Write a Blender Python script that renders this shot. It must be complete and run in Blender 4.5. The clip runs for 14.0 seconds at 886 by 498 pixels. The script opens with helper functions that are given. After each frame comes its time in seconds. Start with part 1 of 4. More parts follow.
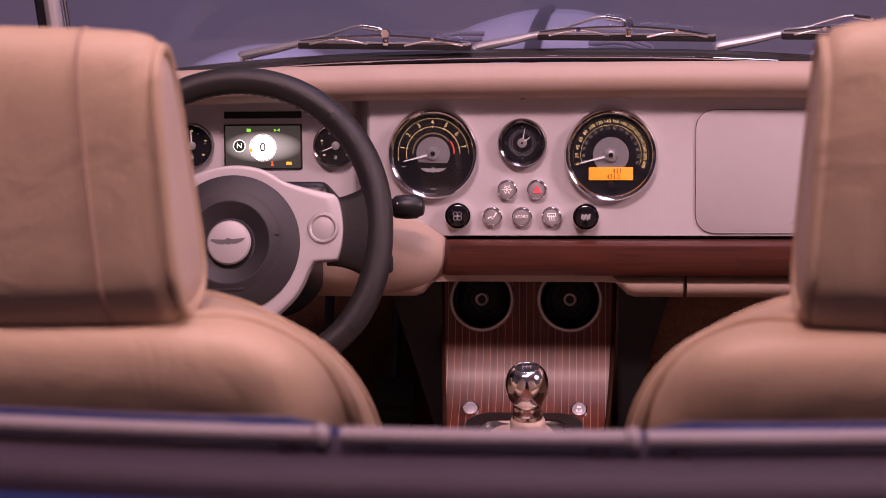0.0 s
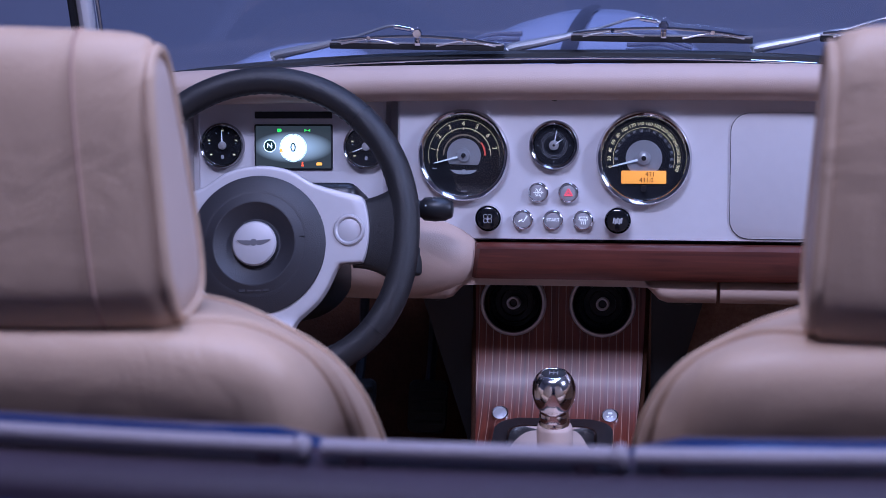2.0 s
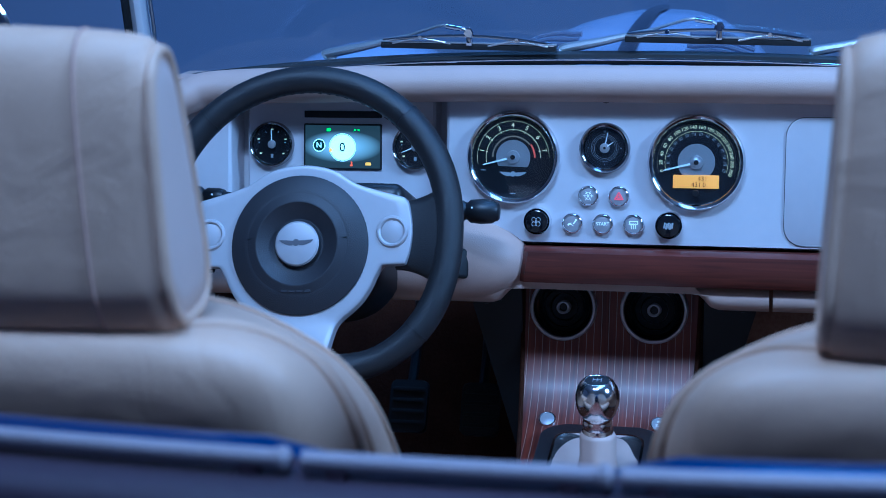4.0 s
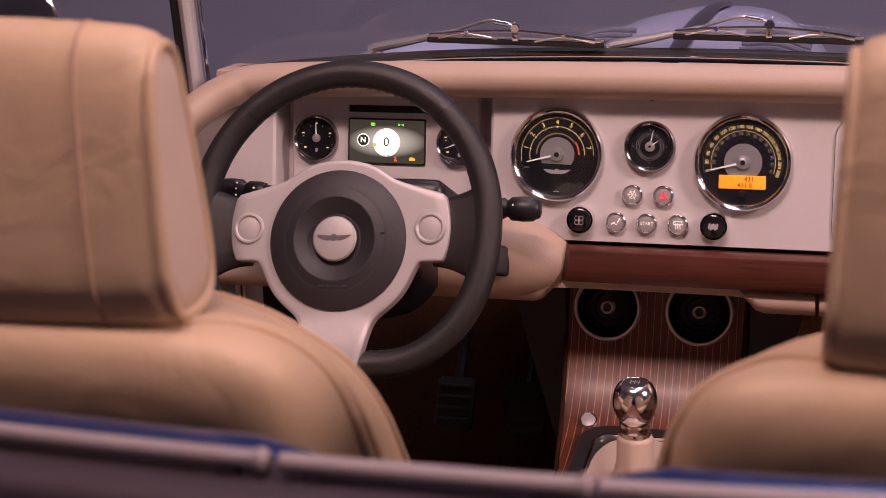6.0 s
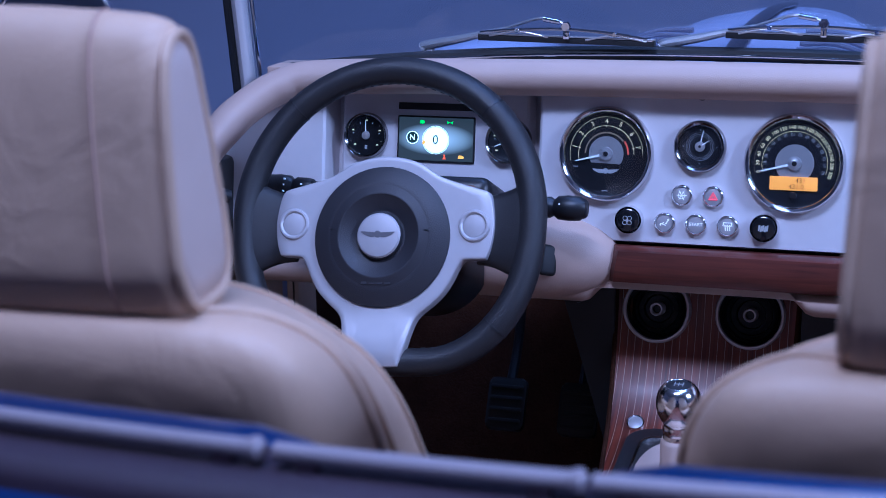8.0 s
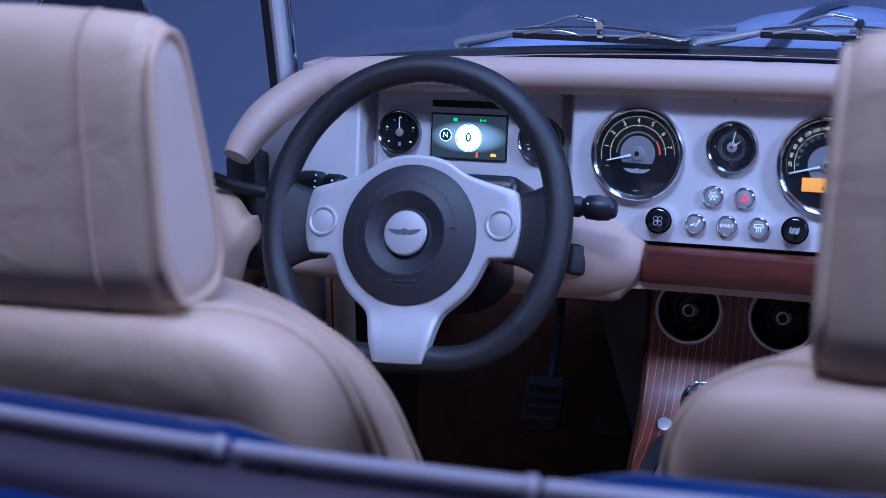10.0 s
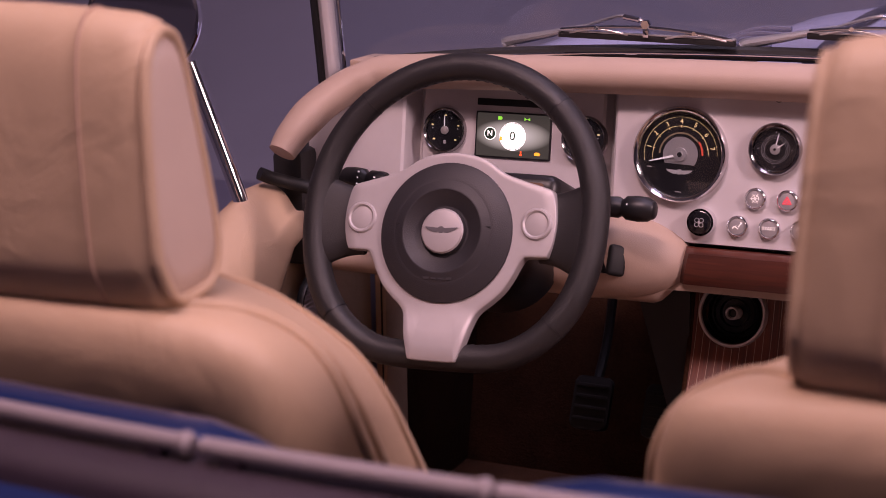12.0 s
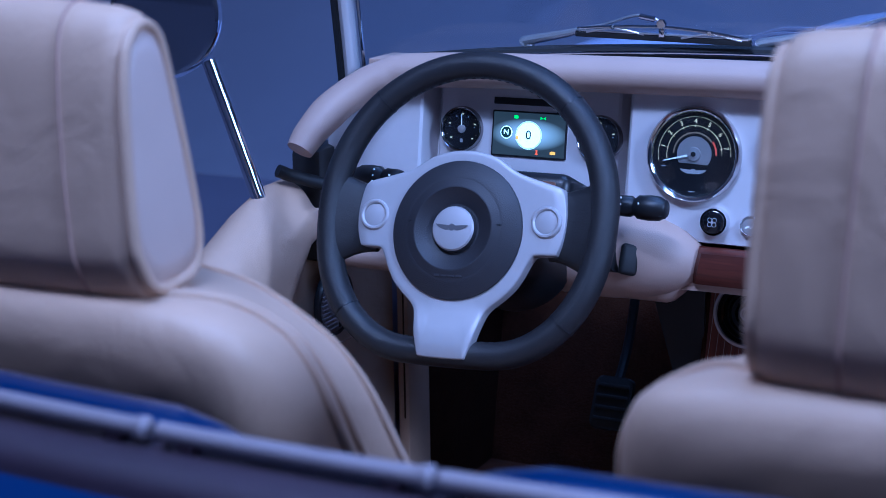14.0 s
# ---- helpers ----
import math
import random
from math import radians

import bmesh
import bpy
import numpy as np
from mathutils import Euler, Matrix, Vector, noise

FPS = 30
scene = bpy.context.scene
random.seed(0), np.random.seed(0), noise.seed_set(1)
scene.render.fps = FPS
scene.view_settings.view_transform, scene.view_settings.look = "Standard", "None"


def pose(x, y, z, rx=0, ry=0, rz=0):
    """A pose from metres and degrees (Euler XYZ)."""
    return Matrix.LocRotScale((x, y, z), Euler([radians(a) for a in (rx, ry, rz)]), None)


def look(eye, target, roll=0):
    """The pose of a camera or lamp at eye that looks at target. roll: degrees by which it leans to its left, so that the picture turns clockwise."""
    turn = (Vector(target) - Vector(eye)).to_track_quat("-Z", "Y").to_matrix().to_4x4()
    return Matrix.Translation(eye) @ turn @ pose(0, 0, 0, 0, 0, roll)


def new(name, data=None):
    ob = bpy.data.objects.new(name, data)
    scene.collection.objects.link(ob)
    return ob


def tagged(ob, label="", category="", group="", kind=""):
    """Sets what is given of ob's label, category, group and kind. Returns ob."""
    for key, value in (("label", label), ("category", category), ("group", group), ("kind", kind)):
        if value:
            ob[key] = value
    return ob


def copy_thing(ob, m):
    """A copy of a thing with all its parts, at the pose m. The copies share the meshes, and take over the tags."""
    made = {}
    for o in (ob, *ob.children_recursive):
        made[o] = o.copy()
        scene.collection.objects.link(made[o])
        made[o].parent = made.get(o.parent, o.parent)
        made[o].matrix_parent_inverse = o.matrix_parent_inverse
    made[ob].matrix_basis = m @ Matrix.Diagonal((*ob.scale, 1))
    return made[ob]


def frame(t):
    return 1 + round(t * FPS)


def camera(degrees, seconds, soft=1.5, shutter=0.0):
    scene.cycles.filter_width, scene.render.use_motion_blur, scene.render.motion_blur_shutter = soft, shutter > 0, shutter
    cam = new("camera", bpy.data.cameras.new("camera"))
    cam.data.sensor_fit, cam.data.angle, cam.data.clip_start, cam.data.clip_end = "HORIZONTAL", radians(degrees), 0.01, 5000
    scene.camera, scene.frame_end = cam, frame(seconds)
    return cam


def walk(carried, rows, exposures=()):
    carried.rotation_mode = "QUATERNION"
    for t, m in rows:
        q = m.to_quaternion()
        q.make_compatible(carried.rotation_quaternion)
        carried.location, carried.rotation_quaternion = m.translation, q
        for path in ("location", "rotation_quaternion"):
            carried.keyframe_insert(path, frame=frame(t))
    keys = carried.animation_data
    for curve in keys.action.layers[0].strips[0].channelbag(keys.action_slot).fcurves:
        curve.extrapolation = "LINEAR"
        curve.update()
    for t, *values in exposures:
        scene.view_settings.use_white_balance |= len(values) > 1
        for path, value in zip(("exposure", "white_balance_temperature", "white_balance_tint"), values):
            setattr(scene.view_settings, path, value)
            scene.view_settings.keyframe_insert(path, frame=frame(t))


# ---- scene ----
# ---- camera ----
cam = camera(31.21, 14.0, soft=0.8)
cam.data.dof.use_dof, cam.data.dof.focus_distance, cam.data.dof.aperture_fstop = True, 2.10, 6.8
PATH = [
    (0, (0.1170, -2.1141, 1.1703), (-0.0910, -0.1823, 0.6973), -1.36),
    (0.5, (0.1210, -2.1110, 1.1708), (-0.1000, -0.1805, 0.6960), -1.32),
    (1, (0.1380, -2.1021, 1.1694), (-0.1090, -0.1754, 0.6962), -1.34),
    (1.5, (0.1450, -2.0988, 1.1709), (-0.1190, -0.1741, 0.6980), -1.32),
    (2, (0.1590, -2.0848, 1.1697), (-0.1280, -0.1632, 0.6963), -1.33),
    (2.5, (0.1680, -2.0778, 1.1696), (-0.1360, -0.1593, 0.6956), -1.21),
    (3, (0.1880, -2.0677, 1.1690), (-0.1460, -0.1530, 0.6967), -1.35),
    (3.5, (0.1960, -2.0585, 1.1696), (-0.1660, -0.1502, 0.6952), -1.28),
    (4, (0.2140, -2.0485, 1.1690), (-0.1880, -0.1473, 0.6947), -1.26),
    (6.5, (0.2720, -2.0123, 1.1673), (-0.2530, -0.1421, 0.6889), -1.03),
    (7, (0.2820, -2.0072, 1.1614), (-0.2680, -0.1444, 0.6872), -1.05),
    (7.5, (0.2970, -2.0027, 1.1638), (-0.2840, -0.1497, 0.6860), -0.99),
    (8, (0.3060, -1.9968, 1.1568), (-0.2980, -0.1490, 0.6839), -1.00),
    (10.5, (0.3860, -1.9647, 1.1608), (-0.3410, -0.1635, 0.6821), -0.97),
    (11, (0.4060, -1.9540, 1.1581), (-0.3530, -0.1656, 0.6814), -1.02),
    (11.5, (0.4200, -1.9496, 1.1604), (-0.3640, -0.1727, 0.6816), -0.94),
    (12, (0.4320, -1.9472, 1.1631), (-0.3750, -0.1819, 0.6810), -0.85),
    (12.5, (0.4480, -1.9399, 1.1579), (-0.3820, -0.1850, 0.6805), -0.95),
    (13, (0.4630, -1.9375, 1.1605), (-0.3880, -0.1930, 0.6807), -0.95),
    (13.5, (0.4810, -1.9330, 1.1629), (-0.3890, -0.1981, 0.6805), -0.94),
    (14, (0.4890, -1.9310, 1.1565), (-0.3850, -0.1962, 0.6802), -0.86),
]
EXPOSURES = [
    (0.0, 0.0, 6750, 60), (0.5, 0.0, 6850, 55), (1.0, 0.0, 6050, 41), (1.5, 0.0, 5200, 31), (2.0, 0.0, 4150, 24), (2.5, 0.0, 3500, 8), (3.0, 0.0, 3050, -4), (3.6, 0.0, 2900, -6),
    (4.2, -0.05, 3400, -2), (6.3, 0.0, 7300, 42), (6.8, 0.0, 6300, 33), (7.5, 0.0, 4750, 27), (8.2, 0.0, 3500, 15),
    (10.3, 0.0, 3800, 15), (11.0, 0.0, 5400, 49), (11.5, 0.0, 6350, 59), (12.3, 0.0, 6700, 46), (13.0, 0.0, 5350, 30),
    (13.5, 0.0, 4250, 27), (14.0, 0.0, 3450, 12)]
walk(cam, [(t, look(eye, target, roll)) for t, eye, target, roll in PATH], EXPOSURES)

# ---- world and studio lights ----
world = bpy.data.worlds.new("studio_world")
scene.world = world
world.use_nodes = True
world.node_tree.nodes["Background"].inputs[0].default_value = (0.02, 0.025, 0.05, 1)
world.node_tree.nodes["Background"].inputs[1].default_value = 0.3


def softbox(name, eye, target, sx, sy, watts, colour, spread=180):
    data = bpy.data.lights.new(name, "AREA")
    data.shape, data.size, data.size_y, data.energy, data.color = "RECTANGLE", sx, sy, watts, colour
    ob = new(name, data)
    ob.matrix_world = look(eye, target)
    data.spread = radians(spread)
    return ob


softbox("softbox_rear", (-0.3, -1.95, 3.5), (0, -0.2, 0.8), 1.3, 0.30, 61, (1.0, 0.78, 0.66))
softbox("softbox_top", (0.5, -0.65, 3.4), (0.1, -0.55, 0.7), 2.2, 0.7, 22, (0.80, 0.84, 1.0))
softbox("softbox_side", (3.2, -1.4, 2.75), (0, -0.6, 0.8), 0.6, 0.8, 84, (0.97, 0.81, 0.72))
softbox("softbox_bonnet", (0.0, 1.25, 3.3), (0.0, 1.2, 0.8), 1.2, 1.0, 9, (0.86, 0.86, 1.0), 60)
softbox("backdrop_light", (-0.5, 2.6, 3.9), (-0.8, 6.4, 0.6), 5.0, 0.5, 31, (0.60, 0.66, 1.0))

# ---- materials ----
MATS = {}


def material(name, colour, rough=0.5, metal=0.0, var=0.08, scale=30.0, bump=0.0, bump_scale=200.0, coat=0.0, emit=0.0, sheen=0.0, wrinkle=0.0):
    if name in MATS:
        return MATS[name]
    m = bpy.data.materials.new(name)
    m.use_nodes = True
    nt = m.node_tree
    b = nt.nodes["Principled BSDF"]
    b.inputs["Roughness"].default_value, b.inputs["Metallic"].default_value = rough, metal
    b.inputs["Coat Weight"].default_value = coat
    b.inputs["Coat Roughness"].default_value = 0.05
    b.inputs["Sheen Weight"].default_value = sheen
    b.inputs["Specular IOR Level"].default_value = 0.1 if rough > 0.9 else 0.5
    c = (*colour, 1)
    b.inputs["Base Color"].default_value = c
    if emit:
        b.inputs["Emission Color"].default_value, b.inputs["Emission Strength"].default_value = c, emit
    co = nt.nodes.new("ShaderNodeTexCoord")
    if var:
        n = nt.nodes.new("ShaderNodeTexNoise")
        n.inputs["Scale"].default_value, n.inputs["Detail"].default_value = scale, 6
        nt.links.new(co.outputs["Object"], n.inputs["Vector"])
        big = nt.nodes.new("ShaderNodeTexNoise")
        big.inputs["Scale"].default_value = scale / 9
        nt.links.new(co.outputs["Object"], big.inputs["Vector"])
        add = nt.nodes.new("ShaderNodeMath")
        add.operation = "ADD"
        nt.links.new(n.outputs["Fac"], add.inputs[0])
        nt.links.new(big.outputs["Fac"], add.inputs[1])
        ramp = nt.nodes.new("ShaderNodeMapRange")
        ramp.inputs["From Min"].default_value, ramp.inputs["From Max"].default_value = 0.6, 1.4
        ramp.inputs["To Min"].default_value, ramp.inputs["To Max"].default_value = 1 - var, 1 + var
        nt.links.new(add.outputs[0], ramp.inputs["Value"])
        mul = nt.nodes.new("ShaderNodeVectorMath")
        mul.operation = "MULTIPLY"
        mul.inputs[0].default_value = colour
        nt.links.new(ramp.outputs["Result"], mul.inputs[1])
        nt.links.new(mul.outputs["Vector"], b.inputs["Base Color"])
        rr = nt.nodes.new("ShaderNodeMapRange")
        rr.inputs["To Min"].default_value, rr.inputs["To Max"].default_value = max(0.0, rough - 0.06), min(1.0, rough + 0.06)
        nt.links.new(big.outputs["Fac"], rr.inputs["Value"])
        nt.links.new(rr.outputs["Result"], b.inputs["Roughness"])
    if bump:
        v = nt.nodes.new("ShaderNodeTexVoronoi")
        v.inputs["Scale"].default_value = bump_scale
        nt.links.new(co.outputs["Object"], v.inputs["Vector"])
        bp = nt.nodes.new("ShaderNodeBump")
        bp.inputs["Strength"].default_value, bp.inputs["Distance"].default_value = bump, 0.001
        nt.links.new(v.outputs["Distance"], bp.inputs["Height"])
        nt.links.new(bp.outputs["Normal"], b.inputs["Normal"])
        if wrinkle:
            wn = nt.nodes.new("ShaderNodeTexNoise")
            wn.inputs["Scale"].default_value, wn.inputs["Detail"].default_value, wn.inputs["Distortion"].default_value = 11, 3, 1.2
            nt.links.new(co.outputs["Object"], wn.inputs["Vector"])
            wb = nt.nodes.new("ShaderNodeBump")
            wb.inputs["Strength"].default_value, wb.inputs["Distance"].default_value = wrinkle, 0.012
            nt.links.new(wn.outputs["Fac"], wb.inputs["Height"])
            nt.links.new(wb.outputs["Normal"], bp.inputs["Normal"])
    MATS[name] = m
    return m


LEATHER = material("tan_leather", (0.53, 0.375, 0.25), 0.5, var=0.07, scale=26, bump=0.3, bump_scale=600, wrinkle=0.30)
LEATHER_SIDE = material("tan_leather_smooth", (0.58, 0.45, 0.37), 0.45, var=0.05, scale=20, bump=0.15, bump_scale=700, wrinkle=0.2)
THREAD = material("seam_thread", (0.40, 0.26, 0.19), 0.7, var=0.1, scale=300)
PAD = material("dash_pad_leather", (0.50, 0.37, 0.29), 0.5, var=0.05, scale=22, bump=0.2, bump_scale=700)
DASH = material("satin_silver_paint", (0.69, 0.66, 0.67), 0.42, 0.1, var=0.03, scale=60, bump=0.03, bump_scale=900, coat=0.1)
BLACK = material("black_plastic", (0.012, 0.012, 0.014), 0.4, var=0.1, scale=90)
SOFT_BLACK = material("black_leather", (0.022, 0.021, 0.022), 0.40, var=0.15, scale=60, bump=0.25, bump_scale=1300)
GRIP = material("perforated_black_leather", (0.020, 0.019, 0.020), 0.42, var=0.1, scale=60, bump=0.3, bump_scale=1500)
PADBLACK = material("airbag_cover_black", (0.030, 0.028, 0.032), 0.5, var=0.08, scale=60, bump=0.2, bump_scale=900)
SPOKE = material("satin_aluminium", (0.52, 0.49, 0.49), 0.5, 0.35, var=0.03, scale=80)
CHROME = material("chrome", (0.80, 0.80, 0.82), 0.07, 1.0, var=0.0)
KNOBCHROME = material("brushed_chrome", (0.94, 0.92, 0.90), 0.15, 1.0, var=0.0)
DARKCHROME = material("dark_chrome", (0.30, 0.29, 0.30), 0.12, 1.0, var=0.0)
FACE = material("gauge_black_face", (0.010, 0.010, 0.012), 0.35, var=0.05, scale=40, coat=0.3)
DISC = material("gauge_silver_disc", (0.48, 0.47, 0.47), 0.35, 0.5, var=0.03, scale=80)
YELLOW = material("gauge_yellow_print", (0.80, 0.62, 0.25), 0.5, var=0.0, emit=0.75)
WHITE = material("gauge_white_print", (0.85, 0.84, 0.80), 0.4, var=0.0, emit=0.25)
GREY = material("gauge_grey_print", (0.45, 0.45, 0.45), 0.5, var=0.0)
RED = material("gauge_red_print", (0.70, 0.10, 0.05), 0.5, var=0.0, emit=0.3)
COPPER = material("gauge_copper_print", (0.30, 0.24, 0.14), 0.5, var=0.0)
AMBER = material("amber_display", (1.0, 0.36, 0.02), 0.5, var=0.0, emit=0.75)
AMBER_INK = material("amber_display_ink", (0.20, 0.07, 0.0), 0.6, var=0.0)
BUTTON = material("silver_button", (0.45, 0.43, 0.44), 0.4, 0.3, var=0.03, scale=90)
PINK = material("hazard_red_print", (0.9, 0.12, 0.14), 0.5, var=0.0, emit=0.35)
RUBBER = material("black_rubber", (0.009, 0.009, 0.010), 0.6, var=0.1, scale=80)
# brown carpet in lit and shaded tones: the footwell's light is in these colours
LIGHTENED_CARPET = material("lightened_brown_carpet", (0.24, 0.14, 0.095), 0.95, var=0.35, scale=180, bump=1.0, bump_scale=380)
SHADED_CARPET = material("shaded_brown_carpet", (0.034, 0.014, 0.007), 0.97, var=0.35, scale=180, bump=1.0, bump_scale=380)
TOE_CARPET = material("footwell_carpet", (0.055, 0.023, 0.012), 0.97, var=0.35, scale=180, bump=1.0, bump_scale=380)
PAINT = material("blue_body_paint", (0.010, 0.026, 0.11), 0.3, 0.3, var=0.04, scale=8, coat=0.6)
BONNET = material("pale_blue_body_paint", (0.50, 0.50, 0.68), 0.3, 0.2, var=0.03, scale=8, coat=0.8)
TONNEAU = material("dark_hood_fabric", (0.026, 0.014, 0.026), 0.6, var=0.15, scale=120, bump=0.4, bump_scale=900)
WALL = material("studio_wall_paint", (0.34, 0.33, 0.38), 0.8, var=0.05, scale=2)
FLOOR = material("studio_floor_paint", (0.22, 0.21, 0.28), 0.45, var=0.06, scale=3)
BADGE = material("badge_grey", (0.20, 0.19, 0.20), 0.4, 0.5, var=0.05)
RAIL = material("grey_painted_metal", (0.27, 0.23, 0.245), 0.6, 0.2, var=0.05)
GREYMETAL = material("grey_metal", (0.46, 0.45, 0.46), 0.35, 0.6, var=0.05)
GLOSSBLACK = material("gloss_black", (0.010, 0.010, 0.012), 0.12, var=0.0, coat=0.5)
LIT_SYMBOL = material("lit_button_symbol", (0.92, 0.88, 0.80), 0.5, var=0.0, emit=0.45)
LOUVRE = material("louvre_shade_paint", (0.10, 0.10, 0.15), 0.6, var=0.04)
CEILING = material("pale_ceiling_paint", (0.36, 0.355, 0.38), 0.85, var=0.04, scale=2)
KEYMETAL = material("brass_metal", (0.6, 0.42, 0.2), 0.3, 1.0, var=0.05)

MIRROR = material("mirror_glass", (0.82, 0.84, 0.90), 0.02, 1.0, var=0.0)


def wood_material(name, dark, light, stripe=0.0):
    m = bpy.data.materials.new(name)
    m.use_nodes = True
    nt = m.node_tree
    b = nt.nodes["Principled BSDF"]
    co = nt.nodes.new("ShaderNodeTexCoord")
    mp = nt.nodes.new("ShaderNodeMapping")
    mp.inputs["Scale"].default_value = (60, 3, 3) if stripe else (3, 40, 60)
    nt.links.new(co.outputs["Object"], mp.inputs["Vector"])
    n = nt.nodes.new("ShaderNodeTexNoise")
    n.inputs["Scale"].default_value, n.inputs["Detail"].default_value, n.inputs["Distortion"].default_value = 3, 8, 0.6
    nt.links.new(mp.outputs["Vector"], n.inputs["Vector"])
    r = nt.nodes.new("ShaderNodeValToRGB")
    r.color_ramp.elements[0].position, r.color_ramp.elements[1].position = 0.3, 0.7
    r.color_ramp.elements[0].color, r.color_ramp.elements[1].color = (*dark, 1), (*light, 1)
    nt.links.new(n.outputs["Fac"], r.inputs["Fac"])
    out = r.outputs["Color"]
    if stripe:
        sep = nt.nodes.new("ShaderNodeSeparateXYZ")
        nt.links.new(co.outputs["Object"], sep.inputs[0])
        div = nt.nodes.new("ShaderNodeMath")
        div.operation, div.inputs[1].default_value = "DIVIDE", stripe
        nt.links.new(sep.outputs["X"], div.inputs[0])
        fr = nt.nodes.new("ShaderNodeMath")
        fr.operation = "FRACT"
        nt.links.new(div.outputs[0], fr.inputs[0])
        lt = nt.nodes.new("ShaderNodeMath")
        lt.operation, lt.inputs[1].default_value = "LESS_THAN", 0.085
        nt.links.new(fr.outputs[0], lt.inputs[0])
        mix = nt.nodes.new("ShaderNodeMix")
        mix.data_type = "RGBA"
        nt.links.new(lt.outputs[0], mix.inputs["Factor"])
        nt.links.new(out, mix.inputs["A"])
        mix.inputs["B"].default_value = (0.33, 0.21, 0.145, 1)
        out = mix.outputs["Result"]
    nt.links.new(out, b.inputs["Base Color"])
    b.inputs["Roughness"].default_value = 0.42
    b.inputs["Coat Weight"].default_value, b.inputs["Coat Roughness"].default_value = 0.15, 0.2
    return m


WOOD = wood_material("red_walnut_trim", (0.050, 0.012, 0.007), (0.115, 0.028, 0.015))
STRIPED = wood_material("pinstriped_ebony_veneer", (0.060, 0.013, 0.006), (0.165, 0.036, 0.015), 0.0102)


def glass_material():
    m = bpy.data.materials.new("clear_glass")
    m.use_nodes = True
    nt = m.node_tree
    nt.nodes.clear()
    o = nt.nodes.new("ShaderNodeOutputMaterial")
    mix = nt.nodes.new("ShaderNodeMixShader")
    t = nt.nodes.new("ShaderNodeBsdfTransparent")
    g = nt.nodes.new("ShaderNodeBsdfGlossy")
    g.inputs["Roughness"].default_value = 0.0
    t.inputs[0].default_value = (0.93, 0.95, 0.97, 1)
    mix.inputs[0].default_value = 0.03
    nt.links.new(t.outputs[0], mix.inputs[1])
    nt.links.new(g.outputs[0], mix.inputs[2])
    nt.links.new(mix.outputs[0], o.inputs[0])
    return m


GLASS = glass_material()


def screen_material():
    """A lit display: olive ground with a soft pale band across it."""
    m = bpy.data.materials.new("lit_display")
    m.use_nodes = True
    nt = m.node_tree
    b = nt.nodes["Principled BSDF"]
    co = nt.nodes.new("ShaderNodeTexCoord")
    mp = nt.nodes.new("ShaderNodeMapping")
    mp.inputs["Scale"].default_value = (17.5, 46, 1)
    nt.links.new(co.outputs["Object"], mp.inputs["Vector"])
    ln = nt.nodes.new("ShaderNodeVectorMath")
    ln.operation = "LENGTH"
    nt.links.new(mp.outputs["Vector"], ln.inputs[0])
    r = nt.nodes.new("ShaderNodeValToRGB")
    e = r.color_ramp.elements
    e[0].position, e[0].color = 0.0, (0.85, 0.88, 0.75, 1)
    e[1].position, e[1].color = 1.0, (0.050, 0.052, 0.038, 1)
    k = e.new(0.72)
    k.color = (0.33, 0.34, 0.27, 1)
    nt.links.new(ln.outputs["Value"], r.inputs["Fac"])
    b.inputs["Base Color"].default_value = (0.02, 0.02, 0.02, 1)
    b.inputs["Roughness"].default_value = 0.25
    nt.links.new(r.outputs["Color"], b.inputs["Emission Color"])
    b.inputs["Emission Strength"].default_value = 0.8
    return m


SCREEN = screen_material()
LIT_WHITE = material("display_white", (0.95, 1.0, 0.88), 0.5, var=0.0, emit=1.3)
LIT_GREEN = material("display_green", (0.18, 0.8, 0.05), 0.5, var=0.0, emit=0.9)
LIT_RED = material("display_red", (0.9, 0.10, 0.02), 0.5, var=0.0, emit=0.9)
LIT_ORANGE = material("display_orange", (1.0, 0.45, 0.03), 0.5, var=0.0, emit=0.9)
DISPLAY_DARK = material("display_dark_green", (0.02, 0.05, 0.03), 0.5, var=0.0)


# ---- mesh helpers ----
def finish(name, bm, mat, parent=None, label="", m=None, sharp=35):
    bmesh.ops.recalc_face_normals(bm, faces=bm.faces)
    me = bpy.data.meshes.new(name)
    bm.to_mesh(me)
    bm.free()
    me.materials.append(mat)
    me.polygons.foreach_set("use_smooth", [True] * len(me.polygons))
    me.set_sharp_from_angle(angle=radians(sharp))
    ob = new(name, me)
    if parent is not None:
        ob.parent = parent
    if m is not None:
        ob.matrix_basis = m
    if label:
        ob["label"] = label
    return ob


def part(name, bm, mat, parent, label="", m=None, sharp=35):
    return finish(name, bm, mat, parent, label, m, sharp)


def thing(name, label, category, m=None, group="", kind=""):
    ob = new(name)
    ob.empty_display_size = 0.05
    if m is not None:
        ob.matrix_basis = m
    return tagged(ob, label, category, group, kind)


def grid_mesh(rings, closed_u=True, cap=True, closed_v=False):
    """A skin over rings of points, all of one length."""
    bm = bmesh.new()
    vs = [[bm.verts.new(p) for p in ring] for ring in rings]
    n = len(rings[0])
    pairs = list(zip(vs, vs[1:])) + ([(vs[-1], vs[0])] if closed_v else [])
    for a, b in pairs:
        for i in range(n if closed_u else n - 1):
            j = (i + 1) % n
            bm.faces.new((a[i], a[j], b[j], b[i]))
    if cap and closed_u and not closed_v:
        bm.faces.new(vs[0][::-1])
        bm.faces.new(vs[-1])
    return bm


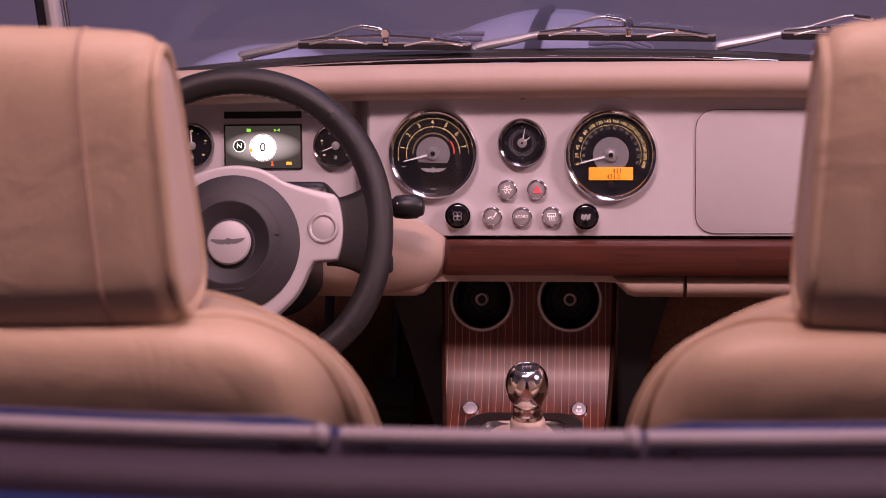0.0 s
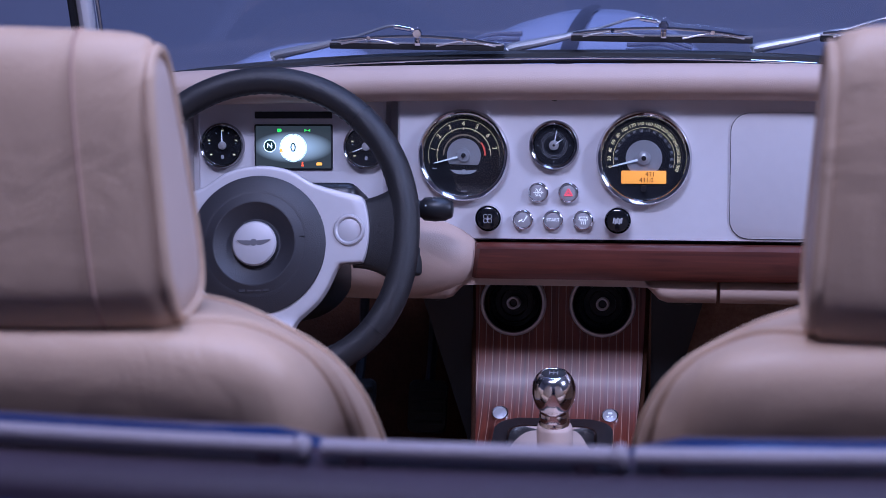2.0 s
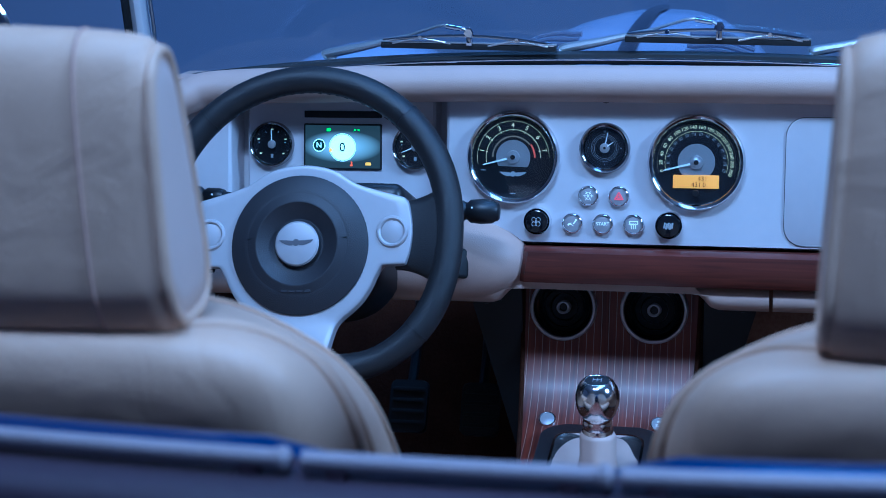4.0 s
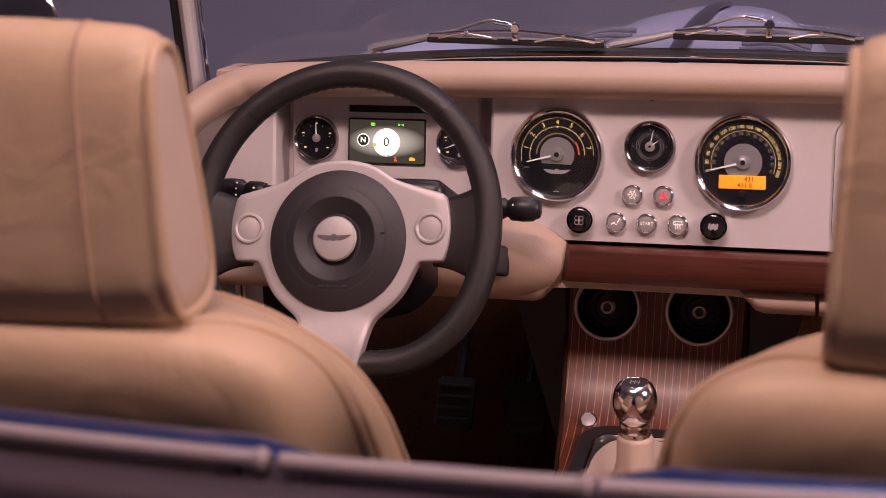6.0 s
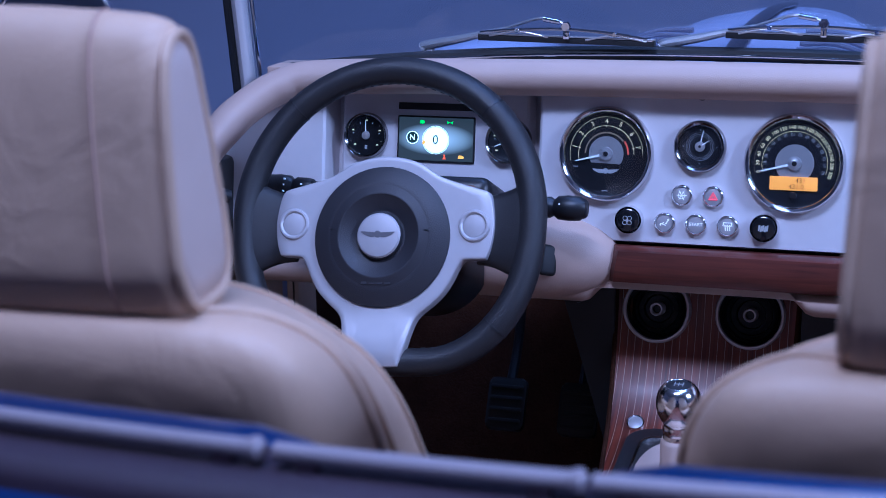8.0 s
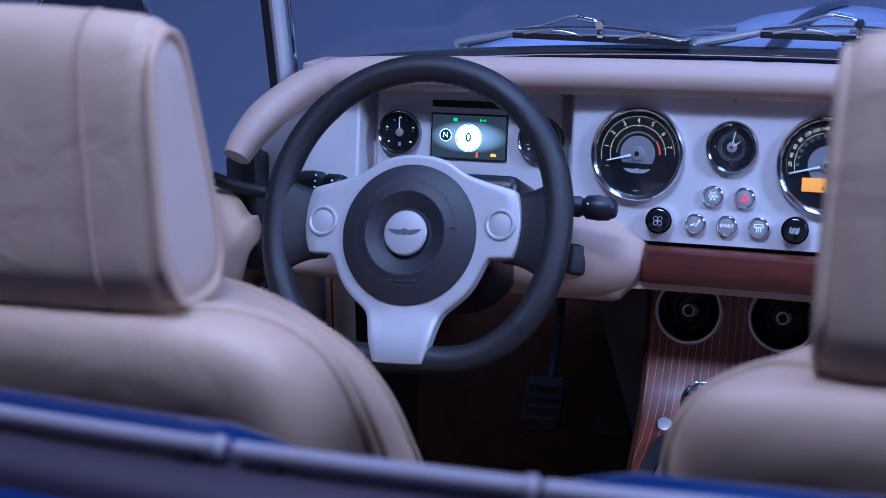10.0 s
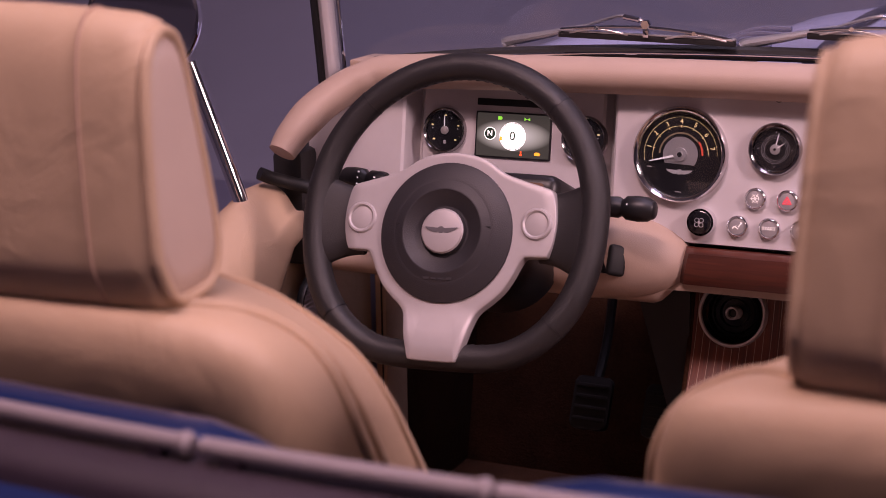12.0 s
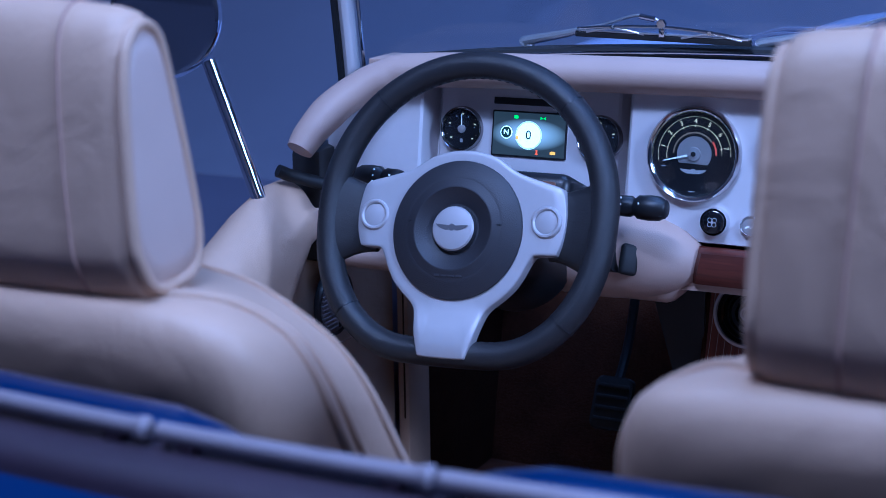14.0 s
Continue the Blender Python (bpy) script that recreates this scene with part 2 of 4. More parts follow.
def lathe(profile, seg=48):
    """Profile of (radius, height), turned round z; a radius of 0 closes it."""
    bm = bmesh.new()
    rows = []
    for r, h in profile:
        if r < 1e-6:
            rows.append([bm.verts.new((0, 0, h))])
        else:
            rows.append([bm.verts.new((r * math.cos(2 * math.pi * i / seg), r * math.sin(2 * math.pi * i / seg), h)) for i in range(seg)])
    for a, b in zip(rows, rows[1:]):
        for i in range(seg):
            j = (i + 1) % seg
            if len(a) == 1 and len(b) == 1:
                continue
            if len(a) == 1:
                bm.faces.new((a[0], b[i], b[j]))
            elif len(b) == 1:
                bm.faces.new((a[i], a[j], b[0]))
            else:
                bm.faces.new((a[i], a[j], b[j], b[i]))
    return bm


def spline(points, n=12, closed=False):
    """Points on a smooth Catmull-Rom curve."""
    pts = [Vector(p) for p in points]
    out = []
    count = len(pts)
    for i in range(count if closed else count - 1):
        p1, p2 = pts[i], pts[(i + 1) % count]
        p0 = pts[i - 1] if (i > 0 or closed) else p1 * 2 - p2
        p3 = pts[(i + 2) % count] if (i + 2 < count or closed) else p2 * 2 - p1
        for k in range(n):
            t = k / n
            out.append(0.5 * ((2 * p1) + (p2 - p0) * t + (2 * p0 - 5 * p1 + 4 * p2 - p3) * t * t + (3 * p1 - p0 - 3 * p2 + p3) * t ** 3))
    if not closed:
        out.append(pts[-1])
    return out


def tube(path, radius, seg=12, closed=False, flat=1.0):
    """A round bar along a path; radius may be a function of 0..1."""
    pts = [Vector(p) for p in path]
    rings, up = [], None
    for i, p in enumerate(pts):
        a = pts[i - 1] if (i or closed) else p
        b = pts[(i + 1) % len(pts)] if (i + 1 < len(pts) or closed) else p
        d = (b - a).normalized()
        if up is None:
            up = Vector((0, 0, 1)) if abs(d.z) < 0.9 else Vector((0, 1, 0))
        side = d.cross(up).normalized()
        up = side.cross(d).normalized()
        r = radius(i / max(1, len(pts) - 1)) if callable(radius) else radius
        rings.append([p + side * (r * math.cos(2 * math.pi * k / seg)) + up * (r * flat * math.sin(2 * math.pi * k / seg)) for k in range(seg)])
    return grid_mesh(rings, True, True, closed)


def plate(outline, depth, bevel=0.0, seg=2, base=0.0):
    """An outline in x and y, thickened along z from base."""
    bm = bmesh.new()
    lo = [bm.verts.new((x, y, base)) for x, y in outline]
    hi = [bm.verts.new((x, y, base + depth)) for x, y in outline]
    n = len(outline)
    bm.faces.new(lo[::-1])
    top = bm.faces.new(hi)
    for i in range(n):
        bm.faces.new((lo[i], lo[(i + 1) % n], hi[(i + 1) % n], hi[i]))
    if bevel:
        bmesh.ops.bevel(bm, geom=list(top.edges), offset=bevel, segments=seg, affect="EDGES", profile=0.5)
    return bm


def rounded(w, h, r, n=6, cx=0.0, cy=0.0):
    pts = []
    for sx, sy, a in ((1, 1, 0), (-1, 1, 90), (-1, -1, 180), (1, -1, 270)):
        for k in range(n + 1):
            b = radians(a + 90 * k / n)
            pts.append((cx + sx * (w / 2 - r) + r * math.cos(b), cy + sy * (h / 2 - r) + r * math.sin(b)))
    return pts


def circle(r, n=40, cx=0.0, cy=0.0, sy=1.0):
    return [(cx + r * math.cos(2 * math.pi * i / n), cy + r * sy * math.sin(2 * math.pi * i / n)) for i in range(n)]


def arc_band(r0, r1, a0, a1, depth=0.0004, base=0.0, n=40):
    pts = [(r1 * math.cos(radians(a0 + (a1 - a0) * i / n)), r1 * math.sin(radians(a0 + (a1 - a0) * i / n))) for i in range(n + 1)]
    pts += [(r0 * math.cos(radians(a1 + (a0 - a1) * i / n)), r0 * math.sin(radians(a1 + (a0 - a1) * i / n))) for i in range(n + 1)]
    return plate(pts, depth, base=base)


def box(x0, x1, y0, y1, z0, z1, bevel=0.0, seg=2):
    bm = bmesh.new()
    bmesh.ops.create_cube(bm, size=1, matrix=Matrix.Translation(((x0 + x1) / 2, (y0 + y1) / 2, (z0 + z1) / 2)) @ Matrix.Diagonal((x1 - x0, y1 - y0, z1 - z0, 1)))
    if bevel:
        bmesh.ops.bevel(bm, geom=list(bm.edges), offset=bevel, segments=seg, affect="EDGES", profile=0.5)
    return bm


def merge(*bms):
    out = bmesh.new()
    for b in bms:
        me = bpy.data.meshes.new("tmp")
        b.to_mesh(me)
        b.free()
        out.from_mesh(me)
        bpy.data.meshes.remove(me)
    return out


def moved(bm, m):
    bmesh.ops.transform(bm, matrix=m, verts=bm.verts)
    return bm


def lettering(text, size, mat, parent, m, name="lettering", depth=0.0003):
    cu = bpy.data.curves.new("text", "FONT")
    cu.body, cu.size, cu.extrude, cu.align_x, cu.align_y, cu.resolution_u = text, size, depth, "CENTER", "CENTER", 3
    ob = bpy.data.objects.new("text", cu)
    scene.collection.objects.link(ob)
    bpy.context.view_layer.update()
    me = bpy.data.meshes.new_from_object(ob.evaluated_get(bpy.context.evaluated_depsgraph_get()))
    bpy.data.objects.remove(ob)
    me.name = name
    me.materials.clear()
    me.materials.append(mat)
    out = new(name, me)
    out.parent, out.matrix_basis = parent, m
    return out


def drawn_in(outline, inset):
    """The outline moved inwards along its normals."""
    n = len(outline)
    pts = [Vector((x, z)) for x, z in outline]
    area = sum(pts[i].x * pts[(i + 1) % n].y - pts[(i + 1) % n].x * pts[i].y for i in range(n))
    out = []
    for i in range(n):
        d = (pts[(i + 1) % n] - pts[i - 1]).normalized()
        q = pts[i] + Vector((-d.y, d.x)) * (inset if area > 0 else -inset)
        out.append((q.x, q.y))
    return out


def puff(outline, stations):
    """A cushion: an outline in x and z, drawn in along its normals by the inset at each y."""
    n = len(outline)
    pts = [Vector((x, z)) for x, z in outline]
    area = sum(pts[i].x * pts[(i + 1) % n].y - pts[(i + 1) % n].x * pts[i].y for i in range(n))
    nor = []
    for i in range(n):
        d = (pts[(i + 1) % n] - pts[i - 1]).normalized()
        nor.append(Vector((-d.y, d.x)) * (1 if area > 0 else -1))
    return grid_mesh([[(p.x + q.x * inset, y, p.y + q.y * inset) for p, q in zip(pts, nor)] for y, inset in stations])


# the dashboard's own frame: x right, y up its face, z towards the seats
TILT = 9.0
DASHBOARD = pose(0, 0, 0.8) @ pose(0, 0, 0, -TILT) @ pose(0, 0, -0.8)


def on_dash(x, z, w=0.0):
    return DASHBOARD @ pose(x, -w, z, 90)

# ---- studio ----
def room_slab(name, m, w, h, mat, label):
    ob = finish(name, moved(box(-w / 2, w / 2, -h / 2, h / 2, -0.1, 0), m), mat)
    return tagged(ob, label, "wall" if "wall" in name else name, kind="structure")


room_slab("floor", pose(0, 0.5, 0.0), 14, 14, FLOOR, "grey painted studio floor under the car")
room_slab("ceiling", pose(0, 0.5, 4.2, 180), 14, 14, CEILING, "pale grey studio ceiling above the car")
cove = [(3.0, 0.002)] + [(3.0 + 3.4 * math.sin(radians(a)), 3.4 - 3.398 * math.cos(radians(a))) for a in range(6, 91, 6)] + [(6.4, 4.2), (6.6, 4.2), (6.6, -0.1), (3.0, -0.1)]
tagged(finish("wall_north", grid_mesh([[(x, y, z) for y, z in cove] for x in (-6.5, 6.5)]), WALL), "smooth violet grey curved studio backdrop wall", "wall", kind="structure")
room_slab("wall_south", pose(0, -6.0, 2.1, -90), 14, 4.2, WALL, "smooth violet grey studio wall")
room_slab("wall_east", pose(6.5, 0.5, 2.1, 0, -90), 4.2, 14, WALL, "smooth violet grey studio side wall")
room_slab("wall_west", pose(-6.5, 0.5, 2.1, 0, 90), 4.2, 14, WALL, "smooth violet grey studio side wall")

# ---- car body ----
body = thing("car_body", "pale blue painted open sports car body shell on the studio floor", "car body")


def bonnet_ring(y, half, top, drop, cx=0.0):
    pts = []
    for i in range(25):
        a = math.pi * i / 24
        c, s = math.cos(a), math.sin(a)
        pts.append((cx - half * math.copysign(abs(c) ** 0.75, c), y, top - drop + drop * s ** 0.62))
    return pts


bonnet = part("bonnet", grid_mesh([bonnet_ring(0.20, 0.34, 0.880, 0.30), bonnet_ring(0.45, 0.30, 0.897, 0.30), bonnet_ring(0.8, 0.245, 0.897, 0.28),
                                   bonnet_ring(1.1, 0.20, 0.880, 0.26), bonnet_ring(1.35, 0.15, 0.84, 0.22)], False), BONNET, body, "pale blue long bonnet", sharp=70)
part("bonnet_hinge", tube(spline([(0.0, 0.2, 0.884), (0.0, 0.45, 0.902), (0.0, 0.8, 0.902), (0.0, 1.1, 0.884)], 6), 0.013, flat=0.4), DARKCHROME, body, "dark centre hinge strip")
for sx in (-1, 1):
    for k in range(6):
        y = 0.24 + 0.045 * k
        louvre = part("louvre", tube(spline([(sx * 0.085, y, 0.878 + 0.03 * k / 7), (sx * 0.135, y + 0.004, 0.882 + 0.022 * k / 7), (sx * 0.185, y, 0.868 + 0.02 * k / 7)], 4), 0.0045, 8), LOUVRE, bonnet)
for sx in (-1, 1):
    rings = []
    for k in range(13):
        t = k / 12
        y, r = 0.35 + 1.45 * t, 0.17 * math.sin(math.pi * (0.08 + 0.84 * t)) ** 0.6
        z = 0.60 + 0.04 * math.sin(math.pi * t)
        rings.append([(0.02 + sx * (0.70 - 0.10 * t) + r * math.cos(2 * math.pi * i / 28), y, z + r * math.sin(2 * math.pi * i / 28)) for i in range(28)])
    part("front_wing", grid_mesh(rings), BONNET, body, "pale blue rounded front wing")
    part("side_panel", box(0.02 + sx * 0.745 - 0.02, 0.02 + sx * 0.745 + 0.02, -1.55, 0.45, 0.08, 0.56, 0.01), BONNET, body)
# scuttle that carries the windscreen
scuttle = []
for y, z, half in ((0.06, 0.85, 0.60), (0.10, 0.885, 0.60), (0.14, 0.885, 0.60), (0.22, 0.872, 0.56), (0.24, 0.60, 0.55)):
    scuttle.append([(half * (i / 12 - 1) if i <= 12 else half * (i - 12) / 12, y, z - 0.035 * (abs(i - 12) / 12) ** 2.2) for i in range(25)])
part("scuttle", grid_mesh(scuttle, False), PAINT, body)


# rear deck: a rolled painted lip and a fabric-covered cowl behind it
def bow(x):
    return 0.16 * (x - 0.04) ** 2


def sweep_x(profile, x0, x1, n=24):
    rings = []
    for i in range(n + 1):
        x = x0 + (x1 - x0) * i / n
        rings.append([(x, y + bow(x), z) for y, z in profile])
    return grid_mesh(rings)


def lip_rise(x):
    k = min(1.0, max(0.0, (abs(x - 0.04) - 0.045) / 0.08))
    return 0.0215 * k * k * (3 - 2 * k)


lip = []
for i in range(49):
    x = -0.72 + 1.52 * i / 48
    lip.append([(x, y + bow(x), z + (lip_rise(x) if z > 0.6 else 0)) for y, z in [(-1.150, 0.55), (-1.148, 0.783), (-1.152, 0.796), (-1.162, 0.804), (-1.176, 0.806), (-1.188, 0.800), (-1.194, 0.786), (-1.196, 0.55)]])
part("rear_lip", grid_mesh(lip), PAINT, body, "glossy blue painted rear bulkhead lip", sharp=60)
part("rear_cowl", sweep_x([(-1.205, 0.55), (-1.205, 0.824), (-1.212, 0.832), (-1.225, 0.835), (-1.262, 0.832), (-1.272, 0.826), (-1.276, 0.818), (-1.276, 0.55)], -0.74, 0.82), TONNEAU, body, "dark violet rear cowl")
part("rear_deck", sweep_x([(-1.278, 0.55), (-1.278, 0.812), (-1.284, 0.817), (-1.30, 0.812), (-1.36, 0.796), (-1.6, 0.74), (-1.72, 0.66), (-1.74, 0.40), (-1.72, 0.2), (-1.5, 0.12), (-1.28, 0.12)], -0.74, 0.82), PAINT, body, "glossy deep blue rear deck")
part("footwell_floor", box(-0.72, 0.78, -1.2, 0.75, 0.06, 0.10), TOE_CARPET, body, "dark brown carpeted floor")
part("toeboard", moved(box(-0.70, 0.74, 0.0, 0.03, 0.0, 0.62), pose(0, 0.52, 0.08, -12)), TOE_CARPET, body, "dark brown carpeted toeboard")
# paler carpet tone here stands in for light reaching the passenger toeboard
part("kick_board", moved(box(0.0, 0.50, 0.0, 0.02, 0.0, 0.50), pose(0.163, 0.07, 0.12, -6, 0, 4)), LIGHTENED_CARPET, body, "passenger toeboard, its brown carpet lightened as if lit")

# hood rails on the rear cowl
rail_z, rail_y = 0.843, -1.243
for x0, x1 in ((-0.62, -0.052), (-0.040, 0.131), (0.139, 0.70)):
    pts = [(x0 + (x1 - x0) * i / 16, rail_y + bow(x0 + (x1 - x0) * i / 16), rail_z) for i in range(17)]
    rail = thing("hood_rail", "slim painted metal hood rail on the rear deck", "rail", pose(0, 0, 0), "hood rails")
    part("bar", tube(pts, 0.0058, 14), RAIL, rail)
    part("end_bolt", moved(lathe([(0, -0.005), (0.0045, -0.005), (0.0074, -0.002), (0.0074, 0.002), (0.0045, 0.005), (0, 0.005)], 16), pose(x1, rail_y + bow(x1), rail_z, 0, 90)), RAIL, rail, "satin metal domed bolt")
    for fx in (x0 + 0.02, x1 - 0.02):
        part("foot", box(fx - 0.006, fx + 0.006, rail_y + bow(fx) - 0.005, rail_y + bow(fx) + 0.005, 0.830, 0.842, 0.001), TONNEAU, rail)

# ---- doors ----
GRILLE = material("speaker_grille", (0.27, 0.24, 0.23), 0.5, 0.2, var=0.05, bump=1.0, bump_scale=330)
def door(side, cx):
    d = thing("door", "tan leather-trimmed cutaway car door, closed", "door", pose(cx, 0, 0) @ Matrix.Diagonal((side, 1, 1, 1)), "doors")
    rings = []
    # outward is negative x in the door's own frame
    for y, top, low, inn in ((-0.060, 0.716, 0.650, -0.640), (-0.068, 0.722, 0.644, -0.638), (-0.10, 0.721, 0.632, -0.638), (-0.17, 0.700, 0.550, -0.634), (-0.25, 0.664, 0.490, -0.632), (-0.35, 0.617, 0.43, -0.630),
                             (-0.5, 0.566, 0.37, -0.630), (-0.75, 0.545, 0.34, -0.632), (-1.0, 0.55, 0.34, -0.640)):
        mid = (top + low) / 2
        rings.append(spline([(inn - 0.03, y, low), (inn, y, low + 0.008), (inn - 0.004, y, mid), (inn - 0.014, y, top - 0.035), (inn - 0.034, y, top - 0.010), (inn - 0.065, y, top), (inn - 0.095, y, top - 0.02), (inn - 0.10, y, mid), (inn - 0.095, y, low)], 4, True))
    part("top_roll", grid_mesh(rings), LEATHER, d, "padded tan leather top roll", sharp=80)
    card = [(0.207, 0.66), (0.19, 0.68), (-0.05, 0.66), (-0.30, 0.50), (-1.0, 0.42), (-1.0, 0.14), (0.165, 0.14), (0.195, 0.20), (0.207, 0.28)]
    bm = plate([(-y, z) for y, z in card], 0.02, 0.004)
    part("door_card", moved(bm, pose(-0.680, 0, 0, 90, 0, -90) @ pose(0, 0, 0)), LEATHER, d, "tan leather door card")
    part("card_seam", tube(spline([(-0.6595, 0.050, 0.464), (-0.6595, 0.0, 0.465), (-0.6595, -0.034, 0.466), (-0.6585, -0.16, 0.440)], 6), 0.0013, 8), THREAD, d, "stitched seam")
    spk = part("speaker", moved(lathe([(0.0, 0.003), (0.045, 0.003), (0.0455, 0.006), (0.0485, 0.006), (0.050, 0.003), (0.050, -0.004), (0, -0.004)], 44), pose(-0.657, -0.013, 0.533, 0, 90)), BLACK, d, "black round speaker ring")
    part("grille", moved(lathe([(0.0, 0.0060), (0.02, 0.0056), (0.044, 0.0040), (0.044, 0.003), (0, 0.003)], 36), pose(-0.657, -0.013, 0.533, 0, 90)), GRILLE, spk, "grey perforated speaker grille")
    for k in range(12):
        z = 0.497 + 0.0065 * k
        half = math.sqrt(max(0.0, 0.042 ** 2 - (z - 0.533) ** 2))
        part("grille_rib", box(-0.6525, -0.6510, -0.013 - half, -0.013 + half, z - 0.0009, z + 0.0009), RAIL, spk)
    part("badge", moved(box(-0.005, 0.005, -0.004, 0.004, 0.0, 0.002, 0.0005), pose(-0.651, -0.006, 0.500, 0, 90, 0)), BLACK, spk)
    part("weather_seal", tube(spline([(-0.689, -0.099, 0.741), (-0.685, -0.094, 0.738), (-0.678, -0.086, 0.733), (-0.662, -0.072, 0.726), (-0.636, -0.054, 0.716)], 6), 0.0092, 12), RUBBER, d, "black rubber door seal")
    part("hinge_post", box(-0.700, -0.650, -0.050, 0.03, 0.60, 0.765, 0.010), SOFT_BLACK, d, "dark hinge post under the pad")
    part("sill_edge", tube([(-0.662, 0.2090, 0.68), (-0.662, 0.2090, 0.28)], 0.0015, 8), RUBBER, d)
    return d


door(1, 0.0)
door(-1, 0.055)
# trimmed footwell side in front of the door
for sx, cx in ((-1, 0.0), (1, 0.055)):
    lo, hi = sorted((cx + sx * 0.655, cx + sx * 0.675))
    ob = finish("footwell_side", box(lo, hi, 0.2105, 0.285, 0.10, 0.70, 0.004), LEATHER)
    tagged(ob, "tan leather trimmed footwell side panel", "trim", kind="structure")
    # the forward stretch is coloured dark to stand in for footwell shade
    ob = finish("footwell_side", box(lo, hi, 0.2855, 0.60, 0.10, 0.70, 0.004), SHADED_CARPET)
    tagged(ob, "carpeted footwell side panel, darkened as if in shade", "trim", kind="structure")

# ---- windscreen ----
screen = thing("windscreen", "low upright windscreen in a slim chrome frame", "windscreen")


def arch(x, drop=0.030):
    return -drop * abs(x / 0.6) ** 2.2


xs = [-0.645 + 1.29 * i / 40 for i in range(41)]
base_xs = [x * 0.93 for x in xs]
part("lower_seal", tube([(x, 0.088 - 0.06 * (x / 0.64) ** 4, 0.908 + arch(x)) for x in base_xs], 0.0095, 10), RUBBER, screen, "black rubber seal")
part("lower_frame", tube([(x, 0.0775 - 0.06 * (x / 0.64) ** 4, 0.907 + arch(x)) for x in base_xs], 0.0020, 10), CHROME, screen, "thin chrome frame strip")
for sx in (-1, 1):
    lean = [(sx * 0.641, 0.038, 0.845), (sx * 0.648, 0.032, 0.97), (sx * 0.661, 0.012, 1.24)]
    part("side_frame", tube(spline(lean, 6), 0.011, 12, flat=1.4), SPOKE, screen, "satin metal side frame")
    part("side_chrome", tube(spline([(x - sx * 0.016, y + 0.004, z) for x, y, z in lean], 6), 0.0035, 10), CHROME, screen)
    part("side_seal", tube(spline([(x + sx * 0.016, y - 0.002, z) for x, y, z in lean], 6), 0.008, 10), RUBBER, screen, "black rubber seal")
part("top_frame", tube([(x * 1.04, 0.012, 1.24 + 0.01 + arch(x, 0.02)) for x in xs], 0.010, 10), SPOKE, screen)
pane = part("pane", grid_mesh([[(x, 0.087 - 0.06 * (x / 0.64) ** 4 + off, 0.905 + arch(x)) for x in xs] + [(x * 1.03, 0.012 + off, 1.24 + arch(x, 0.02)) for x in xs[::-1]] for off in (0.0, 0.003)]), GLASS, screen, "clear glass pane")
pane.visible_shadow = False

# ---- wipers ----
def wiper(x):
    """Origin at the spindle; the blade lies to the right of it."""
    w = thing("windscreen_wiper", "chrome wiper arm and black blade resting on the windscreen", "wiper", pose(x, 0.098, 0.900), "windscreen wipers")
    part("spindle", lathe([(0, 0.017), (0.005, 0.017), (0.007, 0.013), (0.008, 0.0), (0.010, -0.004), (0.010, -0.03), (0, -0.03)], 20), GREYMETAL, w)
    part("arm", tube(spline([(-0.008, 0.0, 0.008), (0.0, -0.001, 0.012), (0.045, -0.006, 0.021), (0.085, -0.010, 0.030), (0.115, -0.014, 0.037)], 6), lambda t: 0.0115 - 0.0070 * t, 10, flat=0.75), GREYMETAL, w, "grey tapered arm")
    part("arm_tip", tube(spline([(0.110, -0.014, 0.036), (0.140, -0.020, 0.046), (0.165, -0.026, 0.053), (0.185, -0.028, 0.0515), (0.203, -0.030, 0.046)], 6), 0.0030, 8, flat=0.7), GREYMETAL, w, "bright hooked arm end")
    part("arm_sleeve", tube([(0.172, -0.0285, 0.0525), (0.194, -0.0300, 0.0490)], 0.0048, 10, flat=0.8), CHROME, w, "chrome sleeve on the arm end")
    part("clip", merge(moved(lathe([(0, -0.004), (0.0062, -0.004), (0.0070, -0.002), (0.0070, 0.004), (0.0060, 0.006), (0, 0.006)], 6), pose(0.203, -0.031, 0.0435, 90)), box(0.199, 0.207, -0.033, -0.023, 0.026, 0.042, 0.001)), CHROME, w, "chrome hexagonal blade clip")
    part("bridge", tube(spline([(0.082, -0.025, 0.0330), (0.13, -0.029, 0.0375), (0.203, -0.030, 0.0390), (0.27, -0.029, 0.0335), (0.318, -0.025, 0.0255)], 6), 0.0023, 8), CHROME, w, "thin chrome blade bridge")
    for bx, bz in ((0.135, 0.0365), (0.268, 0.0325)):
        part("yoke", tube(spline([(bx - 0.040, -0.026, bz - 0.0075), (bx, -0.029, bz - 0.001), (bx + 0.042, -0.026, bz - 0.0085)], 5), 0.0016, 6), GREYMETAL, w)
    part("blade", moved(box(-0.121, 0.121, -0.004, 0.004, -0.0075, 0.0005, 0.001), pose(0.200, -0.023, 0.0275, 0, 1.2)), RUBBER, w, "black rubber blade")
    part("blade_spine", moved(box(-0.121, 0.121, -0.005, 0.005, 0.0005, 0.0026, 0.0006), pose(0.200, -0.023, 0.0275, 0, 1.2)), GREYMETAL, w, "grey metal blade spine")
    for rx, rz in ((0.135, 0.0370), (0.268, 0.0330)):
        part("rivet", moved(lathe([(0, -0.004), (0.003, -0.004), (0.003, 0.004), (0, 0.004)], 10), pose(rx, -0.029, rz, 90)), CHROME, w)
    return w


first_wiper = wiper(-0.394)
copy_thing(first_wiper, pose(-0.060, 0.098, 0.908))
copy_thing(first_wiper, pose(0.270, 0.098, 0.905))

